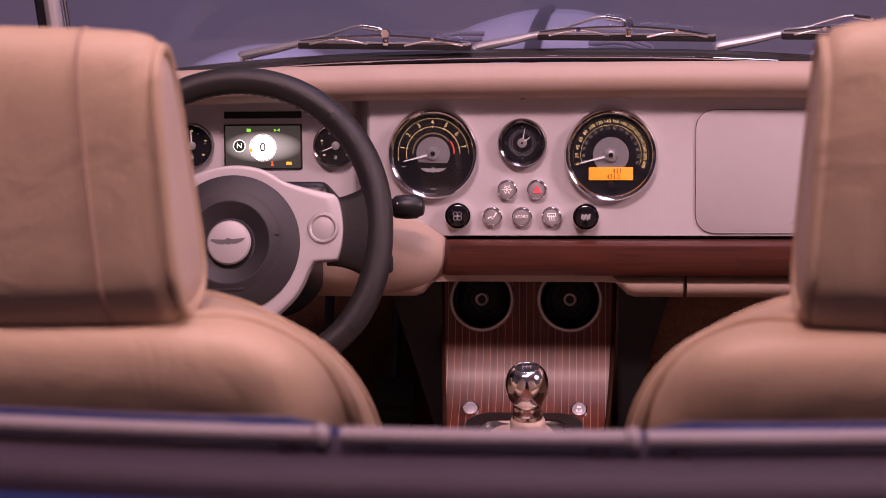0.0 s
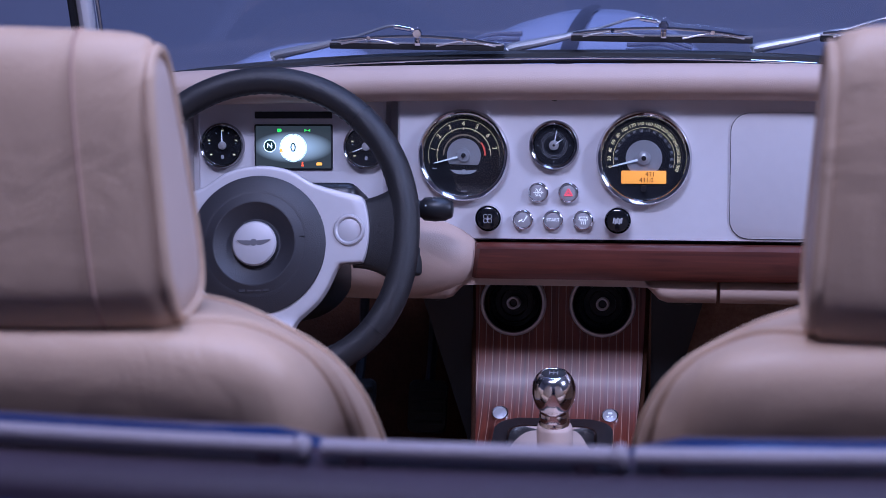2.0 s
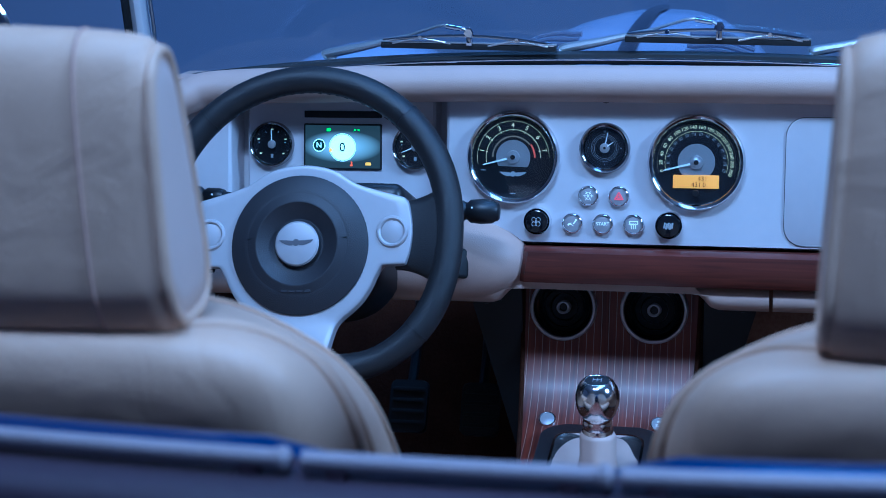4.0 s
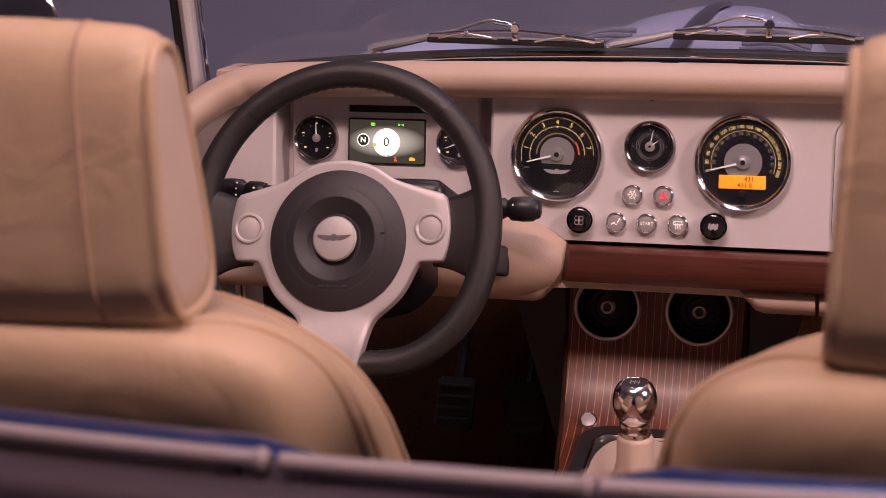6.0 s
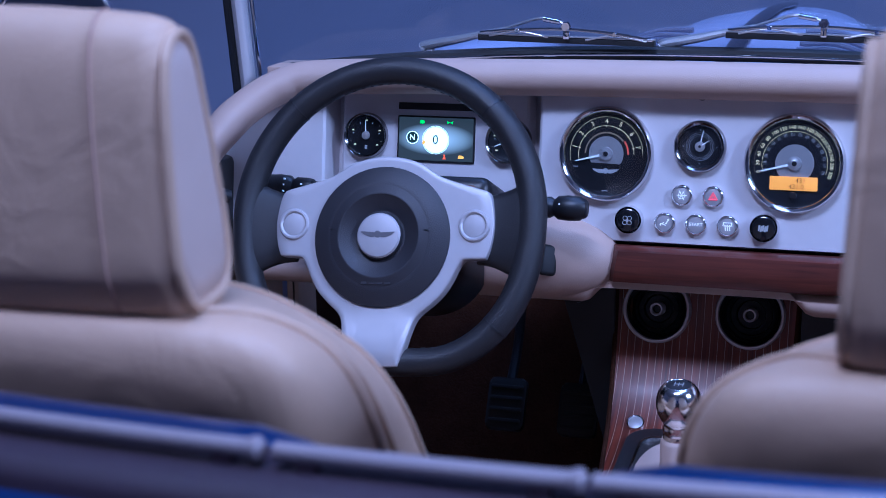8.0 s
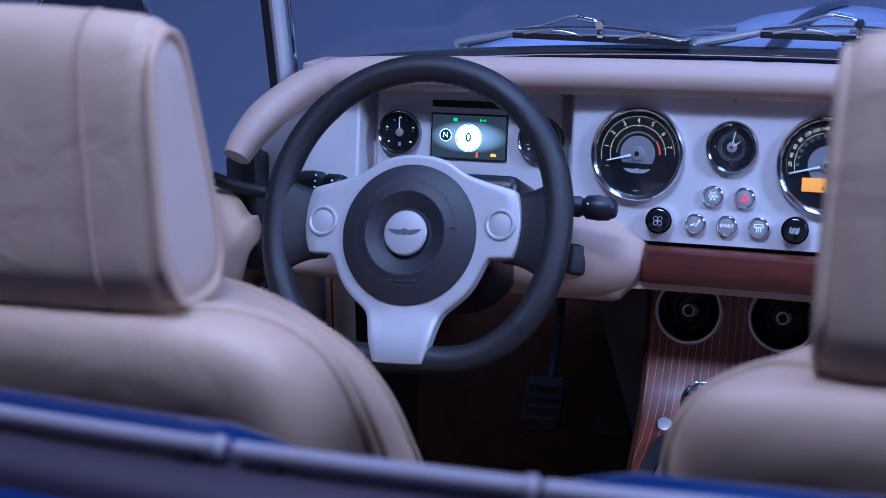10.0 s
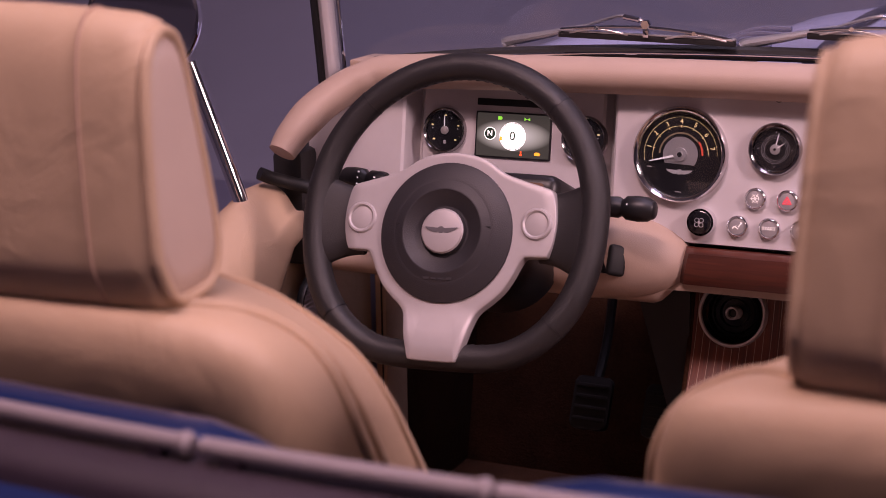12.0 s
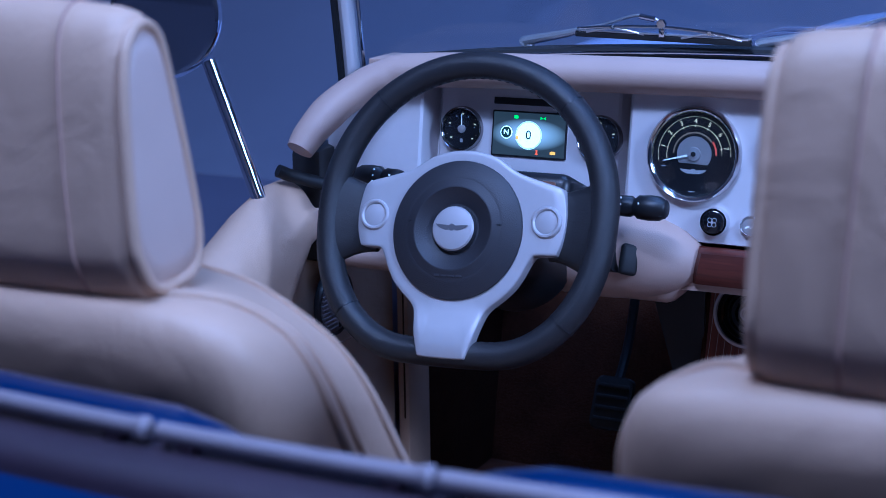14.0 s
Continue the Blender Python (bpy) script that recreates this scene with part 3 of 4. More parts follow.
# ---- dashboard ----
dash = thing("dashboard", "satin silver painted dashboard with a tan leather top roll", "dashboard")
path = [(-0.662, 0.0, -0.005), (-0.645, 0.0, 0.028), (-0.60, 0.0, 0.060), (-0.55, 0.0, 0.080), (-0.5175, 0.0, 0.09), (-0.5140, -0.003, 0.09), (-0.5120, -0.020, 0.09), (-0.5100, -0.046, 0.09), (-0.4990, -0.046, 0.09),
        (-0.4965, -0.024, 0.09), (-0.4935, -0.0205, 0.09), (-0.30, -0.0205, 0.09), (-0.2345, -0.0205, 0.09), (-0.2315, -0.024, 0.09), (-0.2290, -0.050, 0.09), (-0.2150, -0.050, 0.09), (-0.2125, -0.020, 0.09),
        (-0.2110, -0.003, 0.09), (-0.2075, 0.0, 0.09), (0.2, 0.0, 0.09), (0.60, 0.0, 0.08), (0.67, 0.0, 0.03)]
rings = [[(x, top, w), (x, -0.125, w), (x, -0.13, w - 0.03), (x, top, w - 0.03)] for x, w, top in path]
part("fascia", grid_mesh(rings), DASH, dash, "satin silver fascia panel", on_dash(0, 0.8))
pad_path = spline([(-0.653, -0.098, 0.772), (-0.644, -0.076, 0.797), (-0.620, -0.042, 0.832), (-0.572, -0.010, 0.864), (-0.50, 0.003, 0.877), (-0.2, 0.006, 0.883), (0.05, 0.006, 0.884),
                   (0.3, 0.006, 0.883), (0.54, 0.003, 0.877), (0.63, -0.006, 0.860), (0.67, -0.05, 0.828), (0.70, -0.105, 0.764)], 10)
rings = []
for i, p in enumerate(pad_path):
    d = (pad_path[min(i + 1, len(pad_path) - 1)] - pad_path[max(i - 1, 0)]).normalized()
    side = d.cross(Vector((0, 0, 1))).normalized()
    up = side.cross(d)
    r = 0.72 + 0.28 * min(1.0, min(i, len(pad_path) - 1 - i) / 16)
    rings.append([p + side * (0.0300 * r * math.cos(2 * math.pi * k / 28)) + up * (0.0238 * r * math.sin(2 * math.pi * k / 28)) for k in range(28)])
part("top_roll", grid_mesh(rings), PAD, dash, "padded tan leather top roll", sharp=60)
part("top_cover", moved(box(-0.60, 0.64, 0.006, 0.08, 0.872, 0.889, 0.003), pose(0, 0, 0)), PAD, dash)
part("sensor", moved(lathe([(0, 0.002), (0.005, 0.001), (0.007, -0.003), (0, -0.003)], 16), on_dash(0.001, 0.8655, 0.006)), BLACK, dash)
# passenger airbag lid
lid = part("airbag_lid", plate(rounded(0.36, 0.1645, 0.024), 0.0022, 0.0008), DASH, dash, "silver airbag lid flush in the fascia", on_dash(0.4125, 0.7605))
part("lid_gap", plate(rounded(0.3614, 0.1659, 0.0247), 0.0008), BLACK, dash, "dark gap round the lid", on_dash(0.4125, 0.7605))
lettering("AIRBAG", 0.009, GREY, lid, pose(-0.040, -0.068, 0.0024))
# wood rail and leather lower edge
rail_prof = [(0.0, 0.671), (-0.020, 0.672), (-0.027, 0.668), (-0.031, 0.652), (-0.031, 0.638), (-0.026, 0.627), (-0.012, 0.624), (0.0, 0.624)]
rings = []
for x, k in ((-0.108, 0.2), (-0.1045, 0.75), (-0.098, 1.0), (0.1, 1.0), (0.66, 1.0)):
    rings.append([(x - (z - 0.65) * (-0.15 if x < 0 else 0), -0.018 + y * k, z) for y, z in rail_prof])
part("wood_rail", grid_mesh(rings), WOOD, dash, "polished red walnut rail")
low_prof = [(0.02, 0.622), (-0.028, 0.621), (-0.036, 0.613), (-0.034, 0.600), (-0.020, 0.591), (0.02, 0.591)]
for x0, x1, name in ((-0.64, 0.2165, "lower_roll"), (0.2215, 0.66, "lower_roll")):
    rings = []
    for i in range(81):
        x = x0 + (x1 - x0) * i / 80
        arch_up = 0.031 * math.exp(-((x - 0.002) / 0.132) ** 14)
        rings.append([(x, y, z + (arch_up if z < 0.61 else arch_up * 0.1)) for y, z in low_prof])
    part(name, grid_mesh(rings), PAD, dash, "tan leather lower edge", sharp=60)
# knee pad that wraps the steering column
rings = []
for k in range(15):
    t = k / 14
    x = -0.315 + 0.222 * t
    s = (1 - max(0.0, (t - 0.30) / 0.70) ** 2.1) ** 0.5 if t < 0.999 else 0.03
    cz, cy = 0.656 - 0.006 * t, -0.020
    rings.append([(x, cy - 0.062 * s * max(0, math.cos(a)) + 0.03 * max(0, -math.cos(a)), cz + 0.062 * s * math.sin(a)) for a in [2 * math.pi * i / 24 for i in range(24)]])
part("column_cover", grid_mesh(rings), PAD, dash, "rounded tan leather column cover", sharp=60)
part("underside", box(-0.62, 0.66, 0.03, 0.30, 0.610, 0.625), BLACK, dash, "black underside of the dashboard")
# bolted black plates, shaped as the dark triangle of shade beside the console
for x in (-0.155, 0.165):
    sx = math.copysign(1, x)
    shape = [(sx * -0.035, 0.05), (sx * -0.035, -0.21), (sx * -0.024, -0.21), (sx * 0.050, 0.05)]
    part("side_shade_plate", plate(shape if sx > 0 else shape[::-1], 0.006, 0.001), RUBBER, dash, "black tapered plate standing in for shade beside the console", pose(x, 0.062, 0.570, 90))
    part("bolt", moved(lathe([(0, 0.007), (0.004, 0.007), (0.0045, 0.004), (0.009, 0.003), (0.010, 0), (0.010, -0.004), (0, -0.004)], 16), pose(x + sx * 0.016, 0.052, 0.578, 90)), BLACK, dash, "small dark bolt")


# ---- gauges ----
def rim_profile(r, depth=0.012, width=0.007):
    return [(r - width, 0.002), (r - width, depth * 0.55), (r - width * 0.75, depth * 0.85), (r - width * 0.35, depth), (r - width * 0.08, depth * 0.72), (r, depth * 0.25), (r, -0.003), (r - width, -0.003), (r - width, 0.002)]


def needle(parent, angle, length, base, mat=None, back=0.0, width=0.0016):
    bm = plate([(-back, -width), (length * 0.94, -width * 0.45), (length, 0), (length * 0.94, width * 0.45), (-back, width)], 0.0012, base=base)
    return part("needle", moved(bm, pose(0, 0, 0, 0, 0, angle)), mat or WHITE, parent, "white needle")


def ticks(parent, name, angles, r0, r1, width, mat, base=0.0024):
    bms = [moved(plate([(r0, -width / 2), (r1, -width / 2), (r1, width / 2), (r0, width / 2)], 0.0003, base=base), pose(0, 0, 0, 0, 0, a)) for a in angles]
    return part(name, merge(*bms), mat, parent)


def wing_badge(parent, cx, cy, size, base, mat):
    """A plain winged mark."""
    left = [(-0.18, 0.10), (-1.0, 0.16), (-0.82, 0.0), (-0.62, -0.10), (-0.40, -0.17), (-0.18, -0.16)]
    bms = [plate([(x * size, y * size) for x, y in left[::-1]], 0.0005, base=base), plate([(-x * size, y * size) for x, y in left], 0.0005, base=base), plate(circle(0.2 * size, 20), 0.0007, base=base)]
    return part("badge", moved(merge(*bms), pose(cx, cy, 0)), mat, parent, "plain winged badge")


def gauge_body(label, x, z, r, w=0.0, width=0.0085, depth=0.012, group="gauges"):
    g = thing("gauge", label, "gauge", on_dash(x, z, w), group)
    part("bezel", lathe(rim_profile(r, depth, width), 64), DARKCHROME if r < 0.04 else BEZEL, g, "polished chrome bezel", sharp=60)
    part("dial_face", lathe([(0, 0.002), (r - width * 0.9, 0.002), (r - width * 0.9, -0.001), (0, -0.001)], 48), FACE, g, "black dial face")
    lens = part("lens", lathe([(0, depth * 0.62), (r - width * 0.85, depth * 0.62), (r - width * 0.85, depth * 0.55), (0, depth * 0.55)], 48), GLASS, g, "clear glass lens")
    lens.visible_shadow = False
    return g


BEZEL = material("bezel_chrome", (0.62, 0.61, 0.62), 0.10, 1.0, var=0.0)
R = 0.0622
tach = gauge_body("round chrome-rimmed rev counter with yellow numerals in the fascia", -0.1205, 0.7865, R)
for i in range(7):
    a = radians(168.6 - 25.9 * i)
    lettering(str(i + 1), 0.0086, YELLOW, tach, pose(0.0422 * math.cos(a), 0.0422 * math.sin(a), 0.0024, 0, 0, math.degrees(a) - 90), "numeral")
part("scale_line", arc_band(0.0478, 0.0481, 0, 192, base=0.0022), YELLOW, tach)
part("scale_line", arc_band(0.0362, 0.0367, 0, 192, base=0.0022), YELLOW, tach)
ticks(tach, "scale_marks", [168.6 - 25.9 * i for i in range(7)], 0.0345, 0.0375, 0.0008, YELLOW)
part("copper_band", arc_band(0.0265, 0.0285, 38, 180, base=0.0022), COPPER, tach)
part("red_band", arc_band(0.0278, 0.0300, 0, 36, base=0.0024), RED, tach, "red limit band")
moon = [(0.0228 * math.cos(radians(a)), 0.0228 * math.sin(radians(a))) for a in range(-35, 216, 6)]
part("centre_disc", plate(moon, 0.0008, 0.0002, base=0.002), DISC, tach, "silver centre disc")
wing_badge(tach, 0, -0.0222, 0.018, 0.002, GREY)
needle(tach, 194.6, 0.042, 0.0042)
part("needle_cap", lathe([(0, 0.0065), (0.0035, 0.0065), (0.004, 0.006), (0.0085, 0.0055), (0.009, 0.003), (0, 0.003)], 28), DISC, tach)
part("cap_pin", lathe([(0, 0.0072), (0.0032, 0.007), (0.0032, 0.006), (0, 0.006)], 20), BLACK, tach)
part("small_print", box(-0.004, 0.004, -0.0485, -0.0475, 0.002, 0.0024), GREY, tach)
part("small_print", box(-0.043, -0.037, -0.0180, -0.0170, 0.002, 0.0024), GREY, tach)

speed = gauge_body("round chrome-rimmed speedometer with an amber display in the fascia", 0.1195, 0.7835, R + 0.0008)
for i in range(16):
    a = radians(194.6 - 14.07 * i)
    lettering(str(20 * i), 0.0064, YELLOW, speed, pose(0.0455 * math.cos(a), 0.0455 * math.sin(a), 0.0024, 0, 0, math.degrees(a) - 90), "numeral")
part("scale_line", arc_band(0.0501, 0.0504, -18, 197, base=0.0022), COPPER, speed)
part("scale_line", arc_band(0.0402, 0.0406, -18, 197, base=0.0022), YELLOW, speed)
ticks(speed, "scale_marks", [194.6 - 14.07 * i + d for i in range(16) for d in (-2.5, 0, 2.5)], 0.0345, 0.0388, 0.0005, GREY)
part("centre_disc", lathe([(0, 0.0028), (0.0236, 0.0028), (0.0240, 0.0024), (0.0240, 0.002), (0, 0.002)], 40), DISC, speed, "silver centre disc")
lcd = part("display", plate(rounded(0.0590, 0.0172, 0.0012, 3), 0.0016, 0.0003, base=0.003), AMBER, speed, "lit amber display", pose(0.0, -0.0250, 0))
lettering("431", 0.0085, AMBER_INK, lcd, pose(0.0085, 0.0038, 0.0048), "digits")
lettering("431.0", 0.0085, AMBER_INK, lcd, pose(0.0035, -0.0040, 0.0048), "digits")
needle(speed, 194.6, 0.044, 0.0050)
part("needle_cap", lathe([(0, 0.0072), (0.0035, 0.0072), (0.004, 0.0068), (0.0085, 0.0062), (0.009, 0.003), (0, 0.003)], 28), DISC, speed)
part("cap_pin", lathe([(0, 0.0080), (0.0032, 0.0078), (0.0032, 0.007), (0, 0.007)], 20), BLACK, speed)
part("reset_pin", lathe([(0, 0.010), (0.004, 0.0095), (0.0045, 0.008), (0.0045, 0.002), (0, 0.002)], 20), BLACK, speed, "black reset pin", pose(0, -0.0400, 0))

clock = gauge_body("small chrome-rimmed analogue clock between the large dials", 0.0005, 0.8003, 0.0335, width=0.0072, depth=0.010)
for rr in (0.0135, 0.0155, 0.0175):
    part("ring_line", arc_band(rr, rr + 0.0003, 0, 359.9, base=0.002), GREY, clock)
ticks(clock, "hour_marks", [0, 90, 180, 270], 0.0205, 0.0225, 0.0010, GREY)
needle(clock, 79, 0.0215, 0.0040, width=0.0007)
needle(clock, 35, 0.0135, 0.0048, width=0.0008)
part("needle_cap", lathe([(0, 0.0065), (0.002, 0.0065), (0.0062, 0.0055), (0.0065, 0.003), (0, 0.003)], 24), DISC, clock)
part("cap_pin", lathe([(0, 0.0070), (0.0018, 0.0068), (0.0018, 0.006), (0, 0.006)], 14), BLACK, clock)

for x, ang, lab in ((-0.4605, 92, "small chrome-rimmed fuel gauge beside the display"), (-0.2580, 202, "small chrome-rimmed temperature gauge beside the display")):
    g = gauge_body(lab, x, 0.7985 if x < -0.4 else 0.7975, 0.0315, -0.0205, 0.0048, 0.009)
    ticks(g, "scale_marks", [-20, 35, 90, 145, 200], 0.0225, 0.0245, 0.0008, COPPER)
    ticks(g, "scale_dots", [8, 62, 118, 172], 0.0180, 0.0200, 0.0007, WHITE)
    for a in (-38, 20, 90, 160, 218):
        part("scale_print", moved(box(-0.0016, 0.0016, -0.0009, 0.0009, 0.002, 0.0024), pose(0.0205 * math.cos(radians(a)), 0.0205 * math.sin(radians(a)), 0)), YELLOW, g)
    needle(g, ang, 0.0205, 0.0040, width=0.0009)
    part("needle_cap", lathe([(0, 0.0062), (0.002, 0.0062), (0.0055, 0.0052), (0.0058, 0.003), (0, 0.003)], 24), DISC, g)
    part("symbol", box(-0.0018, 0.0018, -0.0185, -0.0135, 0.002, 0.0024), GREY, g)

# ---- driver's display ----
disp = thing("driver_display", "lit rectangular display with a white ring showing zero", "display", on_dash(-0.3600, 0.7965, -0.0205))
part("bezel", plate(rounded(0.1100, 0.0625, 0.002, 3), 0.0022, 0.0006), BLACK, disp, "thin black bezel")
part("screen", plate(rounded(0.1055, 0.0580, 0.001, 2), 0.0007), SCREEN, disp, "", pose(0, 0, 0.0020))
part("ring", plate(circle(0.0178), 0.0005), LIT_WHITE, disp, "glowing white ring", pose(0.0, -0.001, 0.0027))
part("ring_outline", arc_band(0.0186, 0.0191, 0, 359.9, 0.0004, 0.0027), LIT_WHITE, disp, "", pose(0.0, -0.001, 0))
lettering("0", 0.0175, DISPLAY_DARK, disp, pose(0.0, -0.001, 0.0036), "digit")
part("gear_disc", plate(circle(0.0088), 0.0004), LIT_WHITE, disp, "", pose(-0.0330, 0.0015, 0.0027))
part("gear_disc_inner", plate(circle(0.0076), 0.0006), DISPLAY_DARK, disp, "", pose(-0.0330, 0.0015, 0.0027))
lettering("N", 0.0105, LIT_WHITE, disp, pose(-0.0330, 0.0015, 0.0036), "letter")
part("lamp_symbol", merge(plate(circle(0.0024, 16, -0.0005, 0), 0.0004), plate(rounded(0.003, 0.0045, 0.0005, 2, -0.003, 0), 0.0004)), LIT_GREEN, disp, "", pose(-0.0180, 0.0230, 0.0028))
part("arrow_symbol", merge(plate([(-0.004, -0.002), (0, 0), (-0.004, 0.002)], 0.0004), plate([(0.004, 0.002), (0, 0), (0.004, -0.002)], 0.0004)), LIT_GREEN, disp, "", pose(0.0200, 0.0230, 0.0028))
part("belt_symbol", merge(plate(circle(0.0013, 12, 0, 0.0022), 0.0004), plate([(-0.0022, -0.003), (0.0022, -0.003), (0.0008, 0.001), (-0.0008, 0.001)], 0.0004)), LIT_RED, disp, "", pose(0.0130, -0.0235, 0.0028))
part("engine_symbol", plate([(-0.004, -0.002), (0.0035, -0.002), (0.0042, 0.0), (0.003, 0.002), (-0.002, 0.0025), (-0.004, 0.001)], 0.0004), LIT_ORANGE, disp, "", pose(0.0365, -0.0230, 0.0028))
part("pointer", plate([(-0.002, -0.003), (0.002, -0.002), (0.0015, 0.002), (-0.002, 0.003)], 0.0006), LIT_ORANGE, disp, "", pose(-0.0165, -0.0045, 0.0029))
slot = finish("vent_slot", plate(rounded(0.109, 0.0095, 0.001, 2), 0.0015, 0.0003), BLACK, m=on_dash(-0.360, 0.8405, -0.0205))
tagged(slot, "narrow black slot above the driver display", "slot")


# ---- buttons and knobs ----
def button(x, z, lab):
    b = thing("button", lab, "button", on_dash(x, z), "dashboard buttons")
    part("ring", lathe([(0.0108, 0.002), (0.0108, 0.0055), (0.0118, 0.0068), (0.0132, 0.0060), (0.0140, 0.003), (0.0140, -0.002), (0.0108, -0.002)], 32), CHROME, b, "chrome ring", sharp=60)
    part("cap", lathe([(0, 0.0052), (0.0085, 0.0052), (0.0104, 0.0044), (0.0106, 0.003), (0.0106, 0), (0, 0)], 32), BUTTON, b, "silver cap")
    return b


def bars(parent, name, mat, boxes, base=0.0053, turn=0.0):
    return part(name, merge(*[moved(box(-w / 2, w / 2, -h / 2, h / 2, base, base + 0.0004), pose(x, y, 0, 0, 0, a + turn)) for x, y, w, h, a in boxes]), mat, parent)


snow = button(-0.0198, 0.7375, "round silver button with a snowflake symbol")
bars(snow, "symbol", LIT_SYMBOL, [(0, 0, 0.0135, 0.0007, a) for a in (0, 60, 120)] + [(0.0042 * math.cos(radians(a)), 0.0042 * math.sin(radians(a)), 0.0006, 0.0040, a) for a in range(0, 360, 60)])
haz = button(0.0204, 0.7375, "round silver button with a red warning triangle")
tri = [(0.0062 * math.cos(radians(a)), 0.0062 * math.sin(radians(a)) - 0.001) for a in (90, 210, 330)]
part("symbol", merge(*[tube([(*tri[i], 0.0054), (*tri[(i + 1) % 3], 0.0054)], 0.0008, 6) for i in range(3)], *[tube([(x * 0.45, y * 0.45 - 0.0005, 0.0054) for x, y in (tri[i], tri[(i + 1) % 3])], 0.0006, 6) for i in range(3)]), PINK, haz)
foot = button(-0.0402, 0.7010, "round silver button with an airflow symbol")
bars(foot, "symbol", LIT_SYMBOL, [(-0.0035, -0.001, 0.006, 0.001, 30), (-0.001, -0.002, 0.006, 0.001, -25), (0.003, 0.001, 0.005, 0.0014, 55), (0.0048, 0.0042, 0.0022, 0.0022, 0), (-0.005, -0.002, 0.003, 0.001, 80)])
start = button(0.0, 0.7008, "round silver start button with white lettering")
lettering("START", 0.0060, LIT_SYMBOL, start, pose(0, 0, 0.0056), "lettering")
frost = button(0.0402, 0.7010, "round silver button with a windscreen heating symbol")
bars(frost, "symbol", LIT_SYMBOL, [(0, 0.0042, 0.0115, 0.0010, 0), (-0.0052, 0.0022, 0.0045, 0.0010, 75), (0.0052, 0.0022, 0.0045, 0.0010, -75), (0, 0.0002, 0.0095, 0.0010, 0)] + [(x, -0.002, 0.0009, 0.0075, 8) for x in (-0.0028, 0, 0.0028)])


def dial_knob(x, z, lab):
    k = thing("rotary_knob", lab, "knob", on_dash(x, z), "rotary knobs")
    part("collar", lathe([(0.0162, 0.0), (0.0162, 0.010), (0.0172, 0.0115), (0.0180, 0.009), (0.0184, 0.003), (0.0190, -0.002), (0.0162, -0.002)], 40), CHROME, k, "chrome collar", sharp=60)
    part("cap", lathe([(0, 0.0165), (0.0120, 0.0165), (0.0148, 0.0150), (0.0158, 0.0115), (0.0160, 0), (0, 0)], 40), GLOSSBLACK, k, "glossy black cap")
    return k


fan = dial_knob(-0.0866, 0.7025, "black and chrome rotary knob with a fan symbol")
part("symbol", merge(*[moved(arc_band(0.0024, 0.0030, 0, 359.9, 0.0003, 0.0166, 16), pose(0.0042 * math.cos(radians(a)), 0.0042 * math.sin(radians(a)), 0)) for a in (45, 135, 225, 315)], plate(circle(0.0014, 12), 0.0003, base=0.0166)), GREY, fan)
air = dial_knob(0.0862, 0.7010, "black and chrome rotary knob with an airflow symbol")
bars(air, "symbol", GREY, [(x, 0.0006 * (-1) ** k, 0.0022, 0.0075, -8) for k, x in enumerate((-0.0050, -0.0025, 0, 0.0025, 0.0050))], 0.0166)

# ---- steering wheel ----
WHEEL_TILT = 22.0
wheel = thing("steering_wheel", "black leather three-spoke steering wheel with satin aluminium spokes", "steering wheel", pose(-0.3540, -0.208, 0.7080, 90 - WHEEL_TILT) @ pose(0, 0, 0, 0, 0, 2.5))


def softly(v, limit):
    """v, flattened where it nears the limit."""
    return -0.004 * math.log(math.exp(-v / 0.004) + math.exp(-limit / 0.004))


def rim_point(a):
    """The rim's centre line: round above, flattened below."""
    c, s = math.cos(a), math.sin(a)
    if s >= 0:
        return Vector((0.1865 * c, 0.0265 + 0.1865 * s, 0.0))
    p = 2.4
    k = (abs(c) ** p + abs(s) ** p) ** (-1 / p)
    return Vector((0.1865 * c * k, 0.0265 - softly(0.187 * abs(s) * k, 0.1795), 0.0))


def rim_section(a0, a1, r, mat, name, lab):
    n = max(8, int((a1 - a0) / 3))
    return part(name, tube([rim_point(radians(a0 + (a1 - a0) * i / n)) for i in range(n + 1)], r, 18, flat=1.0), mat, wheel, lab, sharp=60)


rim_section(46, 132, 0.0172, SOFT_BLACK, "rim_section", "smooth black leather rim")
rim_section(132.4, 222, 0.0176, GRIP, "rim_grip", "perforated black leather grip")
rim_section(-42, 45.6, 0.0176, GRIP, "rim_grip", "perforated black leather grip")
rim_section(222.4, 317.6, 0.0172, SOFT_BLACK, "rim_section", "smooth black leather rim")
for a in (45.8, 132.2, 222.2, 317.8):
    p0, p1 = rim_point(radians(a - 0.3)), rim_point(radians(a + 0.3))
    part("rim_seam", tube([p0, p1], 0.0181, 18), BLACK, wheel)
# inner stitching of the rim
stitch = []
for i in range(90):
    p = rim_point(radians(i * 4))
    d = (rim_point(radians(i * 4 + 1)) - p).normalized()
    inward = Vector((-d.y, d.x, 0))
    q = p + inward * 0.0170
    stitch.append(tube([q - d * 0.0025, q + d * 0.0025], 0.0011, 5))
tagged(part("stitching", merge(*stitch), BLACK, wheel), kind="stuff")
